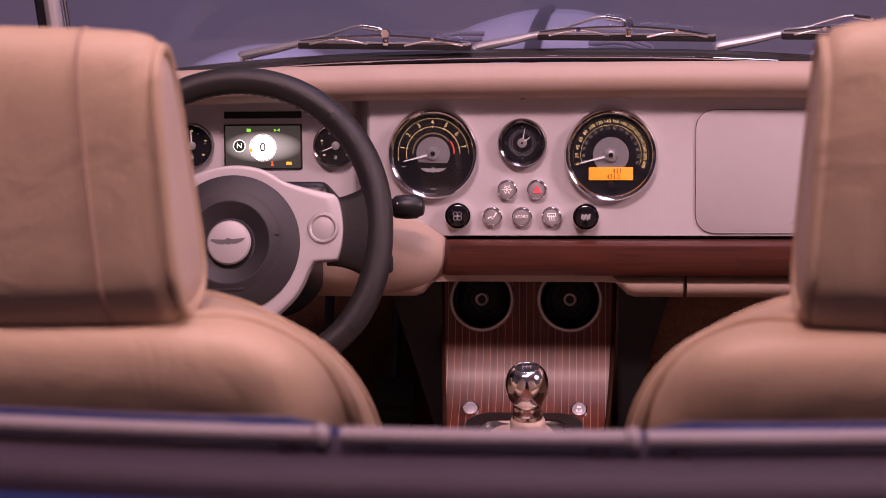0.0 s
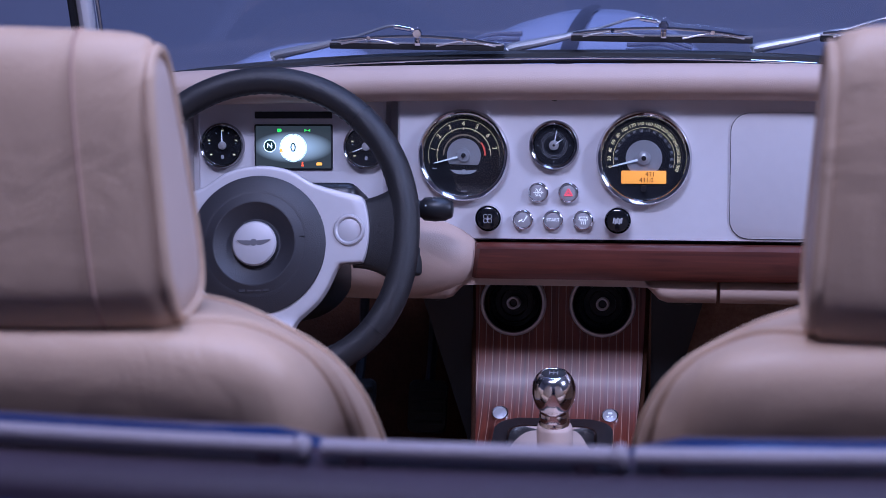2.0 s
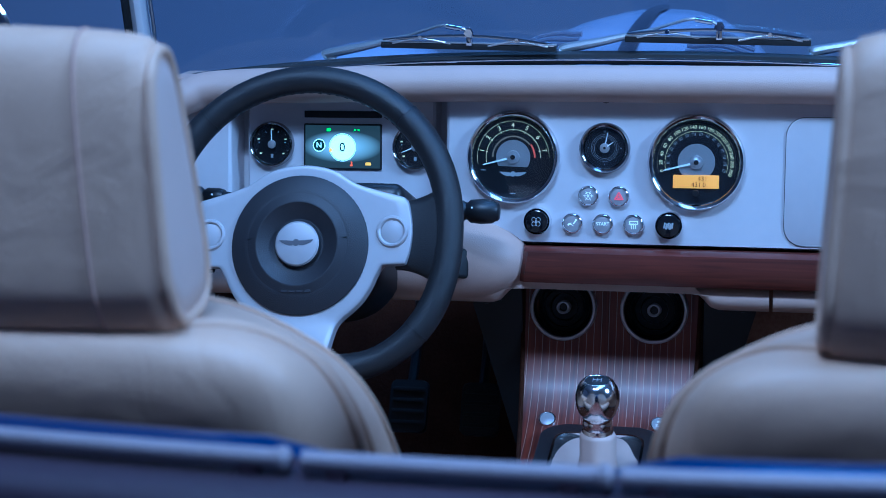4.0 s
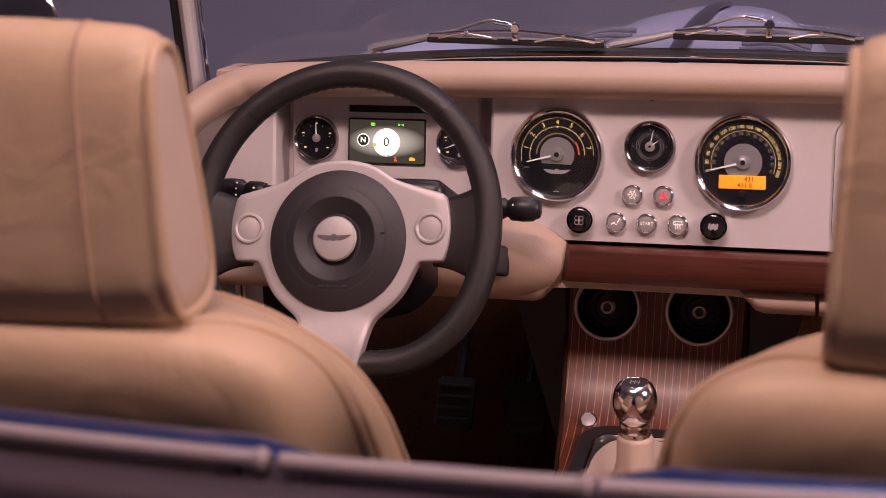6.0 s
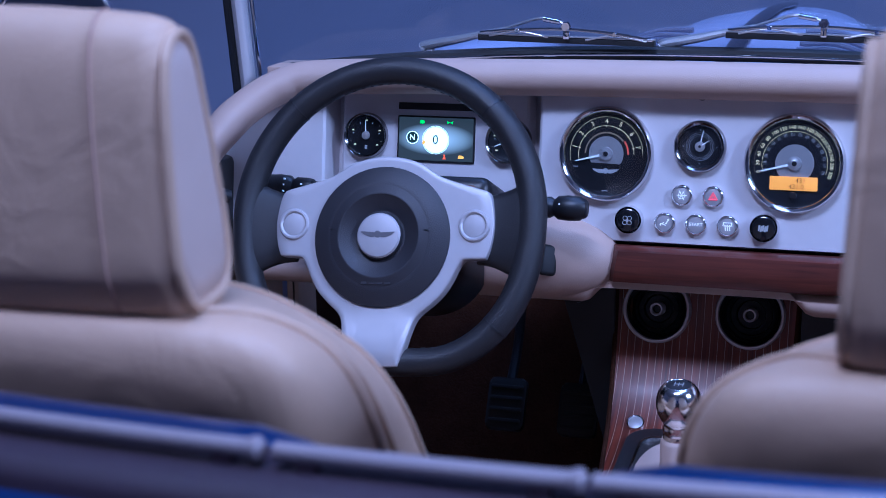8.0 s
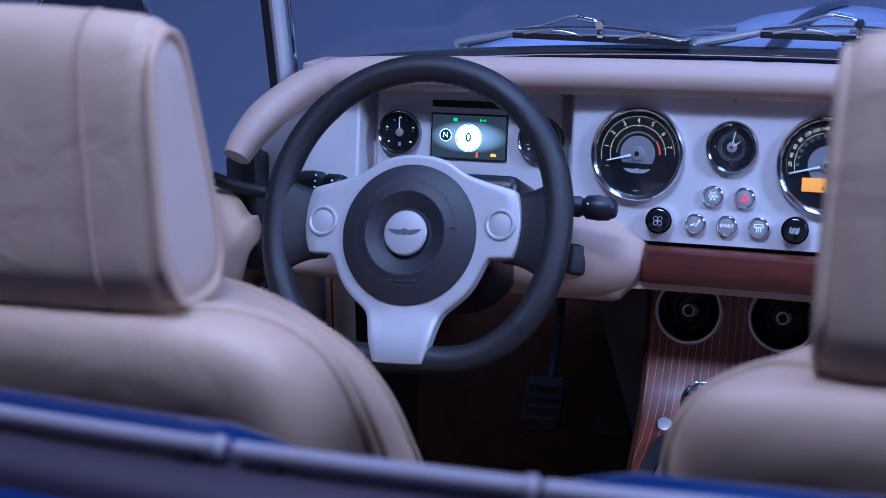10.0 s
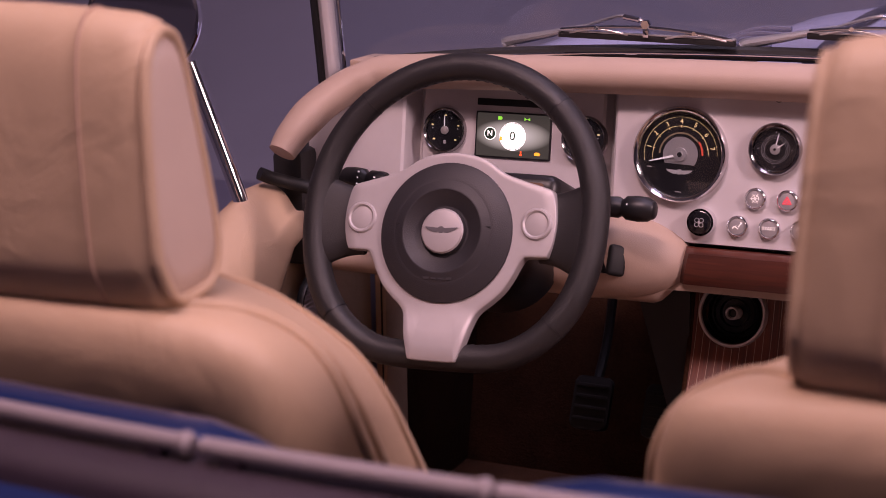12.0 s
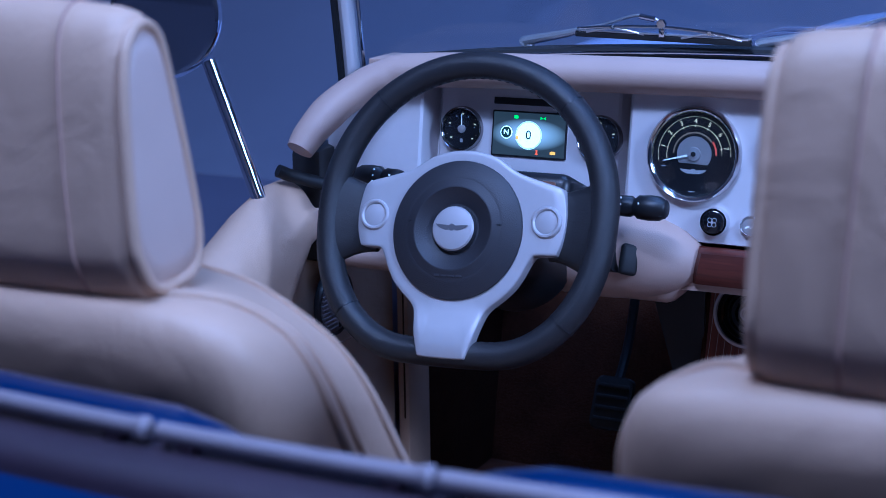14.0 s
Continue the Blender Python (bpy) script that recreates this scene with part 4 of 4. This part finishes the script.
# leather spoke ends that grow out of the rim
for sx in (-1, 1):
    rings = []
    for t in range(9):
        k = t / 8
        x = sx * (0.118 + 0.064 * k)
        h0, h1 = -0.030 - 0.030 * k ** 2, 0.055 + 0.020 * k ** 2
        th = 0.010 + 0.004 * k
        ring = []
        for i in range(16):
            a = 2 * math.pi * i / 16
            c, s = math.cos(a), math.sin(a)
            ring.append((x, (h0 + h1) / 2 + (h1 - h0) / 2 * math.copysign(abs(s) ** 0.7, s), -0.010 * (1 - k) + th * math.copysign(abs(c) ** 0.8, c)))
        rings.append(ring)
    part("spoke_grip", grid_mesh(rings), GRIP, wheel, "black leather spoke end", sharp=60)


def spoke_outline():
    half = [(0.0, 0.1010), (0.022, 0.0990), (0.044, 0.0925), (0.060, 0.0825), (0.072, 0.0755), (0.095, 0.0680), (0.126, 0.0595), (0.133, 0.0560), (0.1370, 0.048), (0.1405, 0.030), (0.1415, 0.012), (0.1390, -0.008), (0.1345, -0.0215),
            (0.130, -0.0255), (0.108, -0.0262), (0.1025, -0.0290), (0.0965, -0.039), (0.090, -0.053), (0.080, -0.069), (0.066, -0.083), (0.054, -0.093), (0.0475, -0.102), (0.0440, -0.114), (0.0395, -0.134), (0.0355, -0.1475), (0.0330, -0.1560), (0.0280, -0.1595), (0.0, -0.1600)]
    return [(p.x, p.y) for p in spline([(x, y, 0) for x, y in half + [(-x, y) for x, y in half[-2:0:-1]]], 3, True)]


def spoke_rise(y):
    """The lower spoke comes forward to lie over the rim."""
    k = min(1.0, max(0.0, (-0.090 - y) / 0.045))
    return 0.0095 * k * k * (3 - 2 * k)


outline = spoke_outline()
hub_rim = [(x / math.hypot(x, y) * 0.084, y / math.hypot(x, y) * 0.084) for x, y in outline]
rings = []
for inset, z in ((0.0, -0.006), (0.0, 0.0080), (0.0006, 0.0095), (0.0018, 0.0104)):
    rings.append([(x, y, z + spoke_rise(y)) for x, y in (drawn_in(outline, inset) if inset else outline)])
for k in (0.25, 0.5, 0.75, 1.0):
    rings.append([(x0 + (x1 - x0) * k, y0 + (y1 - y0) * k, 0.0105 + spoke_rise(y0 + (y1 - y0) * k)) for (x0, y0), (x1, y1) in zip(drawn_in(outline, 0.0018), hub_rim)])
part("spoke_frame", grid_mesh(rings), SPOKE, wheel, "satin aluminium three-armed spoke frame", sharp=50)
for sx in (-1, 1):
    th = part("thumb_ring", lathe([(0.0145, 0.0005), (0.0165, 0.0022), (0.0185, 0.0020), (0.0200, 0.0), (0.0200, -0.003), (0.0145, -0.003)], 32), SPOKE, wheel, "raised ring", pose(sx * 0.117, 0.015, 0.0115, 0, -2 * sx))
    part("thumb_pad", lathe([(0, 0.0008), (0.010, 0.0004), (0.0145, -0.0004), (0.0145, -0.003), (0, -0.003)], 32), SPOKE, th)
part("airbag_cover", lathe([(0.0875, -0.002), (0.0875, 0.0125), (0.0868, 0.0140), (0.0850, 0.0150), (0.0690, 0.0215), (0.0655, 0.0225), (0.0635, 0.0228), (0.0530, 0.0262), (0.0515, 0.0262), (0.0500, 0.0252), (0.0320, 0.0165), (0.0295, 0.0165), (0.0285, 0.0220), (0, 0.0220)], 64), PADBLACK, wheel, "round black dished airbag cover", sharp=9)
emb = part("emblem", lathe([(0, 0.0275), (0.018, 0.0268), (0.0262, 0.0252), (0.0280, 0.0230), (0, 0.0215)], 40), SPOKE, wheel, "round silver emblem")
wing_badge(emb, 0, 0.001, 0.0220, 0.0270, BADGE)
for sx in (-1, 1):
    part("horn_mark", box(sx * 0.0585 - 0.005, sx * 0.0585 + 0.005, 0.0065, 0.0078, 0.0236, 0.0246), BLACK, wheel)
for ex in (-0.015, -0.005, 0.005, 0.015):
    part("embossed_print", box(ex - 0.0035, ex + 0.0035, -0.0600, -0.0570, 0.0236, 0.0246), PADBLACK, wheel)

# steering column with its stalks
column = thing("steering_column", "black plastic steering column shroud with stalks and key", "steering column", pose(-0.352, -0.205, 0.711, 90 - WHEEL_TILT))
part("shroud", moved(lathe([(0, -0.03), (0.060, -0.03), (0.066, -0.036), (0.068, -0.06), (0.070, -0.16), (0.06, -0.19), (0, -0.19)], 40), Matrix.Translation((0.008, -0.012, 0)) @ Matrix.Diagonal((1.15, 1.0, 1, 1))), BLACK, column, "black shroud")
part("boss", lathe([(0, -0.006), (0.060, -0.008), (0.056, -0.035), (0, -0.035)], 36), BLACK, column)
part("upper_cowl", moved(box(-0.080, 0.108, 0.035, 0.092, -0.17, -0.06, 0.016, 4), pose(0.0, 0.0, 0)), BLACK, column, "black cowl under the display")
for sx in (-1, 1):
    tip = 0.228 if sx > 0 else 0.205
    sy = 0.0610 if sx > 0 else 0.068
    sz = -0.092 if sx > 0 else -0.075
    arm = [(sx * 0.06, sy - 0.006, sz), (sx * 0.12, sy - 0.002, sz), (sx * (tip - 0.065), sy, sz)]
    stalk = part("stalk", tube(arm, 0.0095, 14), BLACK, column, "black control stalk")
    head = [(0, 0.0), (0.0115, 0.0), (0.0130, 0.006), (0.0135, 0.022), (0.0110, 0.026), (0.0112, 0.028), (0.0150, 0.032), (0.0162, 0.046), (0.0152, 0.060), (0.0125, 0.064), (0.0118, 0.067), (0.0095, 0.069), (0, 0.069)]
    part("knob", moved(lathe(head, 28), pose(sx * (tip - 0.069), sy, sz, 0, 90 * sx)), BLACK, stalk, "ribbed black knob", sharp=45)
    for k, (dx, dy) in enumerate(((-0.012, 0.008), (-0.012, 0.0), (-0.012, -0.008), (0.012, 0.002))):
        part("printed_mark", box(sx * (tip - 0.045) + dx - 0.0008, sx * (tip - 0.045) + dx + 0.0008, sy + dy - 0.0010, sy + dy + 0.0010, sz + 0.0125, sz + 0.0160), WHITE, stalk)
part("switch_panel", plate(rounded(0.044, 0.017, 0.005), 0.002, 0.0006), LIGHTENED_CARPET, column, "brown panel in the cowl", pose(0.068, 0.070, -0.0605))
lock = part("ignition_lock", moved(lathe([(0, 0.0), (0.016, 0.0), (0.018, 0.006), (0.018, 0.04), (0, 0.04)], 28), pose(0.122, 0.0, -0.160, 0, 60)), BLACK, column, "black ignition lock")
part("lock_pin", moved(lathe([(0, 0.0), (0.007, 0.0), (0.007, 0.012), (0, 0.012)], 20), pose(0.155, 0.0, -0.148, 0, 60)), KEYMETAL, column, "small brass key barrel")
part("key_head", moved(box(-0.012, 0.012, -0.022, 0.018, -0.006, 0.006, 0.005, 3), pose(0.171, 0.002, -0.140, 0, 40)), RUBBER, column, "black plastic key head")

# ---- centre console ----
console = thing("centre_console", "pinstriped dark wood centre console with leather sides", "centre console")

VENTS = [DASHBOARD @ pose(x, 0.103, 0.576, 90 - 4) for x in (-0.0635, 0.0620)]


def console_half(y):
    """Half the console's width, which narrows towards the seats."""
    return 0.1010 + 0.0205 * min(1.0, max(0.0, (y + 0.11) / 0.19)) ** 0.8


def console_skin():
    """The veneer as a fine skin, open where the two vents sit."""
    rows = []
    for k in range(97):
        rows.append([((k / 48 - 1) * console_half(y) + 0.002, y, z) for y, z in PROF])
    bm = grid_mesh(rows, False)
    gone = []
    for f in bm.faces:
        c = f.calc_center_median()
        for m in VENTS:
            q = m.inverted() @ c
            if math.hypot(q.x, q.y) < 0.0425 and abs(q.z) < 0.06:
                gone.append(f)
                break
    bmesh.ops.delete(bm, geom=gone, context="FACES")
    bmesh.ops.solidify(bm, geom=bm.faces[:], thickness=0.004)
    return bm


PROF = [(v.x, v.y) for v in spline([(0.085, 0.625, 0), (0.078, 0.59, 0), (0.062, 0.535, 0), (0.045, 0.495, 0), (0.018, 0.455, 0), (-0.016, 0.424, 0), (-0.06, 0.404, 0), (-0.12, 0.392, 0), (-0.22, 0.388, 0), (-0.50, 0.386, 0), (-0.95, 0.386, 0)], 14)]
part("veneer", console_skin(), STRIPED, console, "pinstriped dark wood veneer", sharp=60)
for sx in (-1, 1):
    edge = [(0.002 + sx * (console_half(y) + 0.002), y, z) for y, z in PROF]
    part("edge_piping", tube(edge, 0.0032, 8), SHADED_CARPET, console, "dark edge piping")
    side = [(y, z - 0.004) for y, z in PROF] + [(-0.95, 0.10), (0.30, 0.10), (0.30, 0.60)]
    lo = [[(0.002 + sx * (console_half(y) - 0.0005 - off), y, z) for y, z in side] for off in (0.0, 0.02)]
    part("side_panel", grid_mesh(lo), SHADED_CARPET, console, "dark carpeted tunnel side")


def console_at(x, y):
    """The height and slope of the console top at y."""
    for (y0, z0), (y1, z1) in zip(PROF, PROF[1:]):
        if y1 <= y <= y0:
            k = (y - y0) / (y1 - y0)
            return z0 + k * (z1 - z0), math.degrees(math.atan2(z0 - z1, y0 - y1))
    return 0.386, 0.0


def air_vent(x):
    v = thing("air_vent", "round black air vent with a silver rim in the wooden console", "air vent", DASHBOARD @ pose(x, 0.103, 0.576, 90 - 4), "console air vents")
    part("rim", lathe([(0.0405, -0.006), (0.0410, 0.006), (0.0422, 0.0085), (0.0448, 0.008), (0.0465, 0.003), (0.0470, -0.012), (0.0405, -0.012)], 56), SPOKE, v, "satin silver rim", sharp=60)
    part("housing", lathe([(0.0408, 0.004), (0.0385, -0.004), (0.034, -0.020), (0.020, -0.026), (0, -0.026)], 48), BLACK, v, "deep black funnel")
    for r in (0.018, 0.027, 0.035):
        part("louvre", lathe([(r, -0.016), (r + 0.0012, -0.006), (r + 0.002, -0.007), (r + 0.0012, -0.018), (r, -0.016)], 40), BLACK, v)
    part("centre_ring", lathe([(0.0060, 0.000), (0.0062, 0.007), (0.0082, 0.008), (0.0092, 0.006), (0.0092, -0.018), (0.0058, -0.018)], 28), SPOKE, v, "small silver ring")
    part("centre_plug", lathe([(0, -0.001), (0.0058, -0.002), (0.0058, -0.02), (0, -0.02)], 20), BLACK, v)
    return v


air_vent(-0.0635)
air_vent(0.0620)


def console_button(x, lab, lit):
    z, a = console_at(x, -0.016)
    b = thing("console_button", lab, "button", pose(x, -0.016, z + 0.001, a - 0), "console buttons")
    part("ring", lathe([(0.0100, 0.001), (0.0102, 0.004), (0.0115, 0.0045), (0.0122, 0.002), (0.0124, -0.003), (0.0100, -0.003)], 28), CHROME, b, "chrome ring")
    part("cap", lathe([(0, 0.0042), (0.008, 0.0038), (0.0100, 0.003), (0.0100, -0.002), (0, -0.002)], 28), BUTTON, b, "silver cap")
    if lit:
        bars(b, "symbol", WHITE, [(0, 0.0035, 0.006, 0.003, 0), (-0.003, -0.002, 0.003, 0.002, 30), (0.003, -0.002, 0.003, 0.002, 30), (0, -0.0045, 0.008, 0.001, 0)], 0.0042)
    return b


console_button(-0.0752, "small round silver console button", False)
console_button(0.0762, "small round silver console button with a stability symbol", True)

gear = thing("gear_lever", "polished chrome gear knob on a tan leather gaiter", "gear lever", pose(0.0, -0.212, 0.388))
BOOT = pose(0.002, 0.026, 0.012, 8.0)
part("surround", plate(rounded(0.160, 0.31, 0.03), 0.012, 0.003, base=-0.006), SOFT_BLACK, gear, "black leather surround", BOOT)
ring_out, ring_in = rounded(0.120, 0.25, 0.022), rounded(0.113, 0.243, 0.019)
part("frame", grid_mesh([[(x, y, z) for x, y in o] for o, z in ((ring_out, 0.0), (ring_out, 0.011), (ring_in, 0.011), (ring_in, 0.0))], True, False), KNOBCHROME, gear, "chrome frame", BOOT)
rings = []
for k, (sx, sy, z) in enumerate(((0.0565, 0.120, 0.018), (0.054, 0.112, 0.024), (0.037, 0.056, 0.030), (0.0265, 0.031, 0.044), (0.0225, 0.024, 0.064), (0.0225, 0.0225, 0.091), (0.0205, 0.0205, 0.096))):
    ring = []
    for i in range(40):
        a = 2 * math.pi * i / 40
        wob = 1 + (0.07 * math.sin(5 * a + k) if 0 < k < 4 else 0.015 * math.sin(7 * a))
        p = 0.6 if k < 2 else 1.0
        ring.append((0.015 * min(1, k / 3) + sx * wob * math.copysign(abs(math.cos(a)) ** p, math.cos(a)), 0.026 * (1 - min(1, k / 3)) + sy * wob * math.copysign(abs(math.sin(a)) ** p, math.sin(a)), z + (0.14 * sy * math.sin(a) if k < 2 else 0)))
    rings.append(ring)
part("gaiter", grid_mesh(rings), LEATHER_SIDE, gear, "folded tan leather gaiter", sharp=70)
knob = part("knob", lathe([(0, 0.0), (0.0175, 0.0), (0.0190, 0.002), (0.0190, 0.010), (0.0184, 0.011), (0.0184, 0.0125), (0.0190, 0.0135), (0.0186, 0.022), (0.0182, 0.026), (0.0198, 0.0275), (0.0232, 0.0325), (0.0258, 0.0395), (0.0272, 0.0490), (0.0268, 0.0570), (0.0248, 0.0645), (0.0214, 0.0705), (0.0172, 0.0745), (0.0158, 0.0748), (0.0152, 0.0738), (0, 0.0738)], 48), KNOBCHROME, gear, "polished round chrome knob", pose(0.015, 0, 0.092, 6), sharp=60)
part("shift_plate", lathe([(0, 0.0752), (0.010, 0.0750), (0.0150, 0.0742), (0.0150, 0.0730), (0, 0.0730)], 32), BLACK, knob, "black shift pattern plate")
part("shift_pattern", merge(*[box(x - 0.0004, x + 0.0004, -0.005, 0.005, 0.0748, 0.0754) for x in (-0.005, 0, 0.005)], box(-0.005, 0.005, -0.0004, 0.0004, 0.0748, 0.0755)), GREY, knob)

# ---- pedals ----
for x, y, z in ((-0.350, 0.33, 0.31), (-0.232, 0.33, 0.31)):
    p = thing("pedal", "black rubber-covered foot pedal in the dark footwell", "pedal", pose(x, y, z, 62), "pedals")
    part("pad", plate(rounded(0.062, 0.085, 0.010), 0.012, 0.004), RUBBER, p, "ribbed rubber pad")
    for k in range(4):
        part("rib", box(-0.026, 0.026, -0.030 + 0.018 * k, -0.024 + 0.018 * k, 0.0115, 0.0145, 0.001), RUBBER, p)
    part("lever", tube(spline([(0, 0.02, 0.0), (0, 0.12, -0.02), (0, 0.30, 0.01)], 5), 0.008, 8), BLACK, p)


# ---- seats ----
RECLINE = 0.28


def seat_outline(half):
    """The whole outline from its right half, which runs from the top middle to the bottom middle."""
    right = [(p.x, p.y) for p in spline([(x, z, 0) for x, z in half], 4)]
    return right + [(-x, z) for x, z in right[::-1] if x > 1e-6]


def mixed(a, b, k):
    return [(x0 + (x1 - x0) * k, z0 + (z1 - z0) * k) for (x0, z0), (x1, z1) in zip(a, b)]


def tuck(z):
    """How far the back is drawn forward below its rolled top."""
    d = max(0.0, 0.720 - z)
    return 3.5 * min(d, 0.11) ** 2 + 0.77 * max(0.0, d - 0.11)


def towards(outline, k):
    """The outline drawn towards the middle of the backrest."""
    return [(x * k, 0.53 + (z - 0.53) * k) for x, z in outline]


def seat(cx, lab, group="seats"):
    s = thing("seat", lab, "seat", pose(cx, -1.0, 0.10), group)
    # the soft rear panel and the domed front edge of the backrest
    rear = seat_outline([(0.0, 0.742), (0.10, 0.742), (0.160, 0.741), (0.198, 0.738), (0.224, 0.731), (0.240, 0.719), (0.248, 0.697), (0.251, 0.662), (0.252, 0.60), (0.250, 0.45), (0.235, 0.30)])
    front = seat_outline([(0.0, 0.770), (0.10, 0.770), (0.155, 0.764), (0.190, 0.754), (0.222, 0.738), (0.251, 0.719), (0.272, 0.693), (0.285, 0.658), (0.292, 0.60), (0.293, 0.45), (0.275, 0.30)])
    lean = Matrix.Translation((0, 0, 0.77)) @ Matrix.Shear("XZ", 4, (0, -RECLINE)) @ Matrix.Translation((0, 0, -0.77))
    rows = [(-0.079, towards(rear, 0.04)), (-0.079, towards(rear, 0.4)), (-0.078, towards(rear, 0.76)), (-0.075, towards(rear, 0.88)), (-0.069, towards(rear, 0.945)), (-0.060, towards(rear, 0.985)), (-0.048, mixed(rear, front, 0.10)), (-0.022, mixed(rear, front, 0.42)), (0.010, mixed(rear, front, 0.74)),
            (0.045, mixed(rear, front, 0.97)), (0.064, drawn_in(front, 0.001)), (0.086, towards(front, 0.965)), (0.112, towards(front, 0.86)), (0.117, towards(front, 0.4)), (0.117, towards(front, 0.04))]
    part("backrest", moved(grid_mesh([[(x, y + tuck(z), z) for x, z in o] for y, o in rows]), lean), LEATHER, s, "padded tan leather backrest", sharp=70)

    # the raised welt starts on the rear edge of the top and runs forward as it goes down the flanks
    def welt(shift, rise):
        line = []
        for (x0, z0), (x1, z1) in list(zip(rear, front))[1:-1]:
            k = min(1.0, max(0.0, (abs(x0) - 0.14) / 0.10))
            k = 0.10 + 0.58 * k * k * (3 - 2 * k) + shift
            y = -0.048 + (k - 0.10) * 0.092
            line.append((x0 + (x1 - x0) * k, y + tuck(z0 + (z1 - z0) * k), z0 + (z1 - z0) * k + rise))
        return line
    part("backrest_piping", moved(tube(welt(0.0, -0.0005), 0.0056, 10), lean), LEATHER, s, "raised leather welt")
    part("backrest_piping", moved(tube(welt(0.13, -0.0005), 0.0038, 8), lean), LEATHER, s, "raised leather welt")
    edge = [(x, 0.058 + tuck(z), z) for x, z in drawn_in(front, 0.0)[1:-1]]
    part("front_piping", moved(tube(edge, 0.0024, 8), lean), LEATHER, s, "tan piping")
    part("cushion", puff([(x * 1.0, z) for x, z in [(p.x, p.y) for p in spline([(-0.25, 0.10, 0), (-0.27, 0.18, 0), (-0.25, 0.26, 0), (-0.15, 0.24, 0), (0.15, 0.24, 0), (0.25, 0.26, 0), (0.27, 0.18, 0), (0.25, 0.10, 0)], 4)]], [(0.02, 0.03), (0.06, 0.0), (0.45, 0.0), (0.53, 0.03)]), LEATHER, s, "tan leather seat cushion", sharp=70)
    part("seat_base", box(-0.22, 0.22, -0.02, 0.48, 0.0, 0.14, 0.01), BLACK, s)
    # headrest: a D-shaped section carried from side to side
    sec = []
    for y, z in [(-0.066, 0.775), (-0.073, 0.80), (-0.071, 0.875), (-0.063, 0.930), (-0.048, 0.955), (-0.025, 0.962), (-0.004, 0.948), (0.010, 0.90), (0.024, 0.84), (0.032, 0.79), (0.024, 0.762), (0.0, 0.752), (-0.045, 0.752)]:
        sec.append((y, z, 0))
    sec = [(p.x, p.y) for p in spline(sec, 4, True)]
    sec = [(-0.073 + (y + 0.073) * 0.80, z) for y, z in sec]
    cy, cz = -0.034, 0.852
    bot = 0.752

    def ring_at(x, k):
        pts = [(cy + (y - cy) * k, cz + (z - cz) * k) for y, z in sec]
        return [(x - (math.copysign(0.047 * max(0.0, z - bot), x) if abs(x) > 1e-6 else 0.0), y, z) for y, z in pts]
    xs = [(-0.169, 0.80), (-0.168, 0.90), (-0.162, 0.965), (-0.150, 0.993), (-0.125, 1.012), (-0.07, 1.036), (0.0, 1.046), (0.07, 1.036), (0.125, 1.012), (0.150, 0.993), (0.162, 0.965), (0.168, 0.90), (0.169, 0.80)]
    head = part("headrest", grid_mesh([ring_at(x, k) for x, k in xs]), LEATHER, s, "tall padded tan leather headrest", sharp=70)
    for sx in (-1, 1):
        part("headrest_seam", tube(ring_at(sx * 0.116, 1.0175), 0.0014, 6, True), THREAD, head, "stitched vertical seam")
        part("side_piping", tube(ring_at(sx * 0.1685, 0.885), 0.0044, 8, True), LEATHER, head, "leather piping")
        rows = [ring_at(sx * 0.165, 0.855), ring_at(sx * 0.1698, 0.835), ring_at(sx * 0.1715, 0.70), ring_at(sx * 0.1722, 0.4), ring_at(sx * 0.1725, 0.08)]
        part("side_panel", grid_mesh(rows), LEATHER_SIDE, head, "smooth pale side panel", sharp=70)
    for px in (-0.06, 0.06):
        part("headrest_post", tube([(px, -0.02, 0.72), (px, -0.02, 0.80)], 0.006, 10), CHROME, head)
    return s


seat(-0.352, "tan leather bucket seat with a tall headrest before the steering wheel")
seat(0.418, "tan leather bucket seat with a tall headrest on the passenger side")

# ---- door mirror ----
mir = thing("door_mirror", "round chrome door mirror on a slanting chrome stalk", "mirror", pose(-0.850, -0.125, 0.948, 72, 0, 12) @ Matrix.Diagonal((1.24, 1.24, 1.24, 1)))
part("shell", lathe([(0.0635, 0.004), (0.0670, 0.003), (0.0685, -0.004), (0.064, -0.018), (0.048, -0.032), (0.02, -0.040), (0, -0.041)], 56), CHROME, mir, "polished chrome shell", sharp=60)
part("mirror_glass", lathe([(0, 0.0015), (0.0632, 0.0015), (0.0636, 0.0035), (0.0636, -0.006), (0, -0.006)], 56), MIRROR, mir, "bluish mirror glass")
part("mirror_stalk", tube([Vector(p) for p in ((-0.775, -0.128, 0.893), (-0.737, -0.130, 0.80), (-0.697, -0.132, 0.700))], 0.0105, 18), CHROME, mir, "polished chrome stalk").matrix_parent_inverse = mir.matrix_basis.inverted()
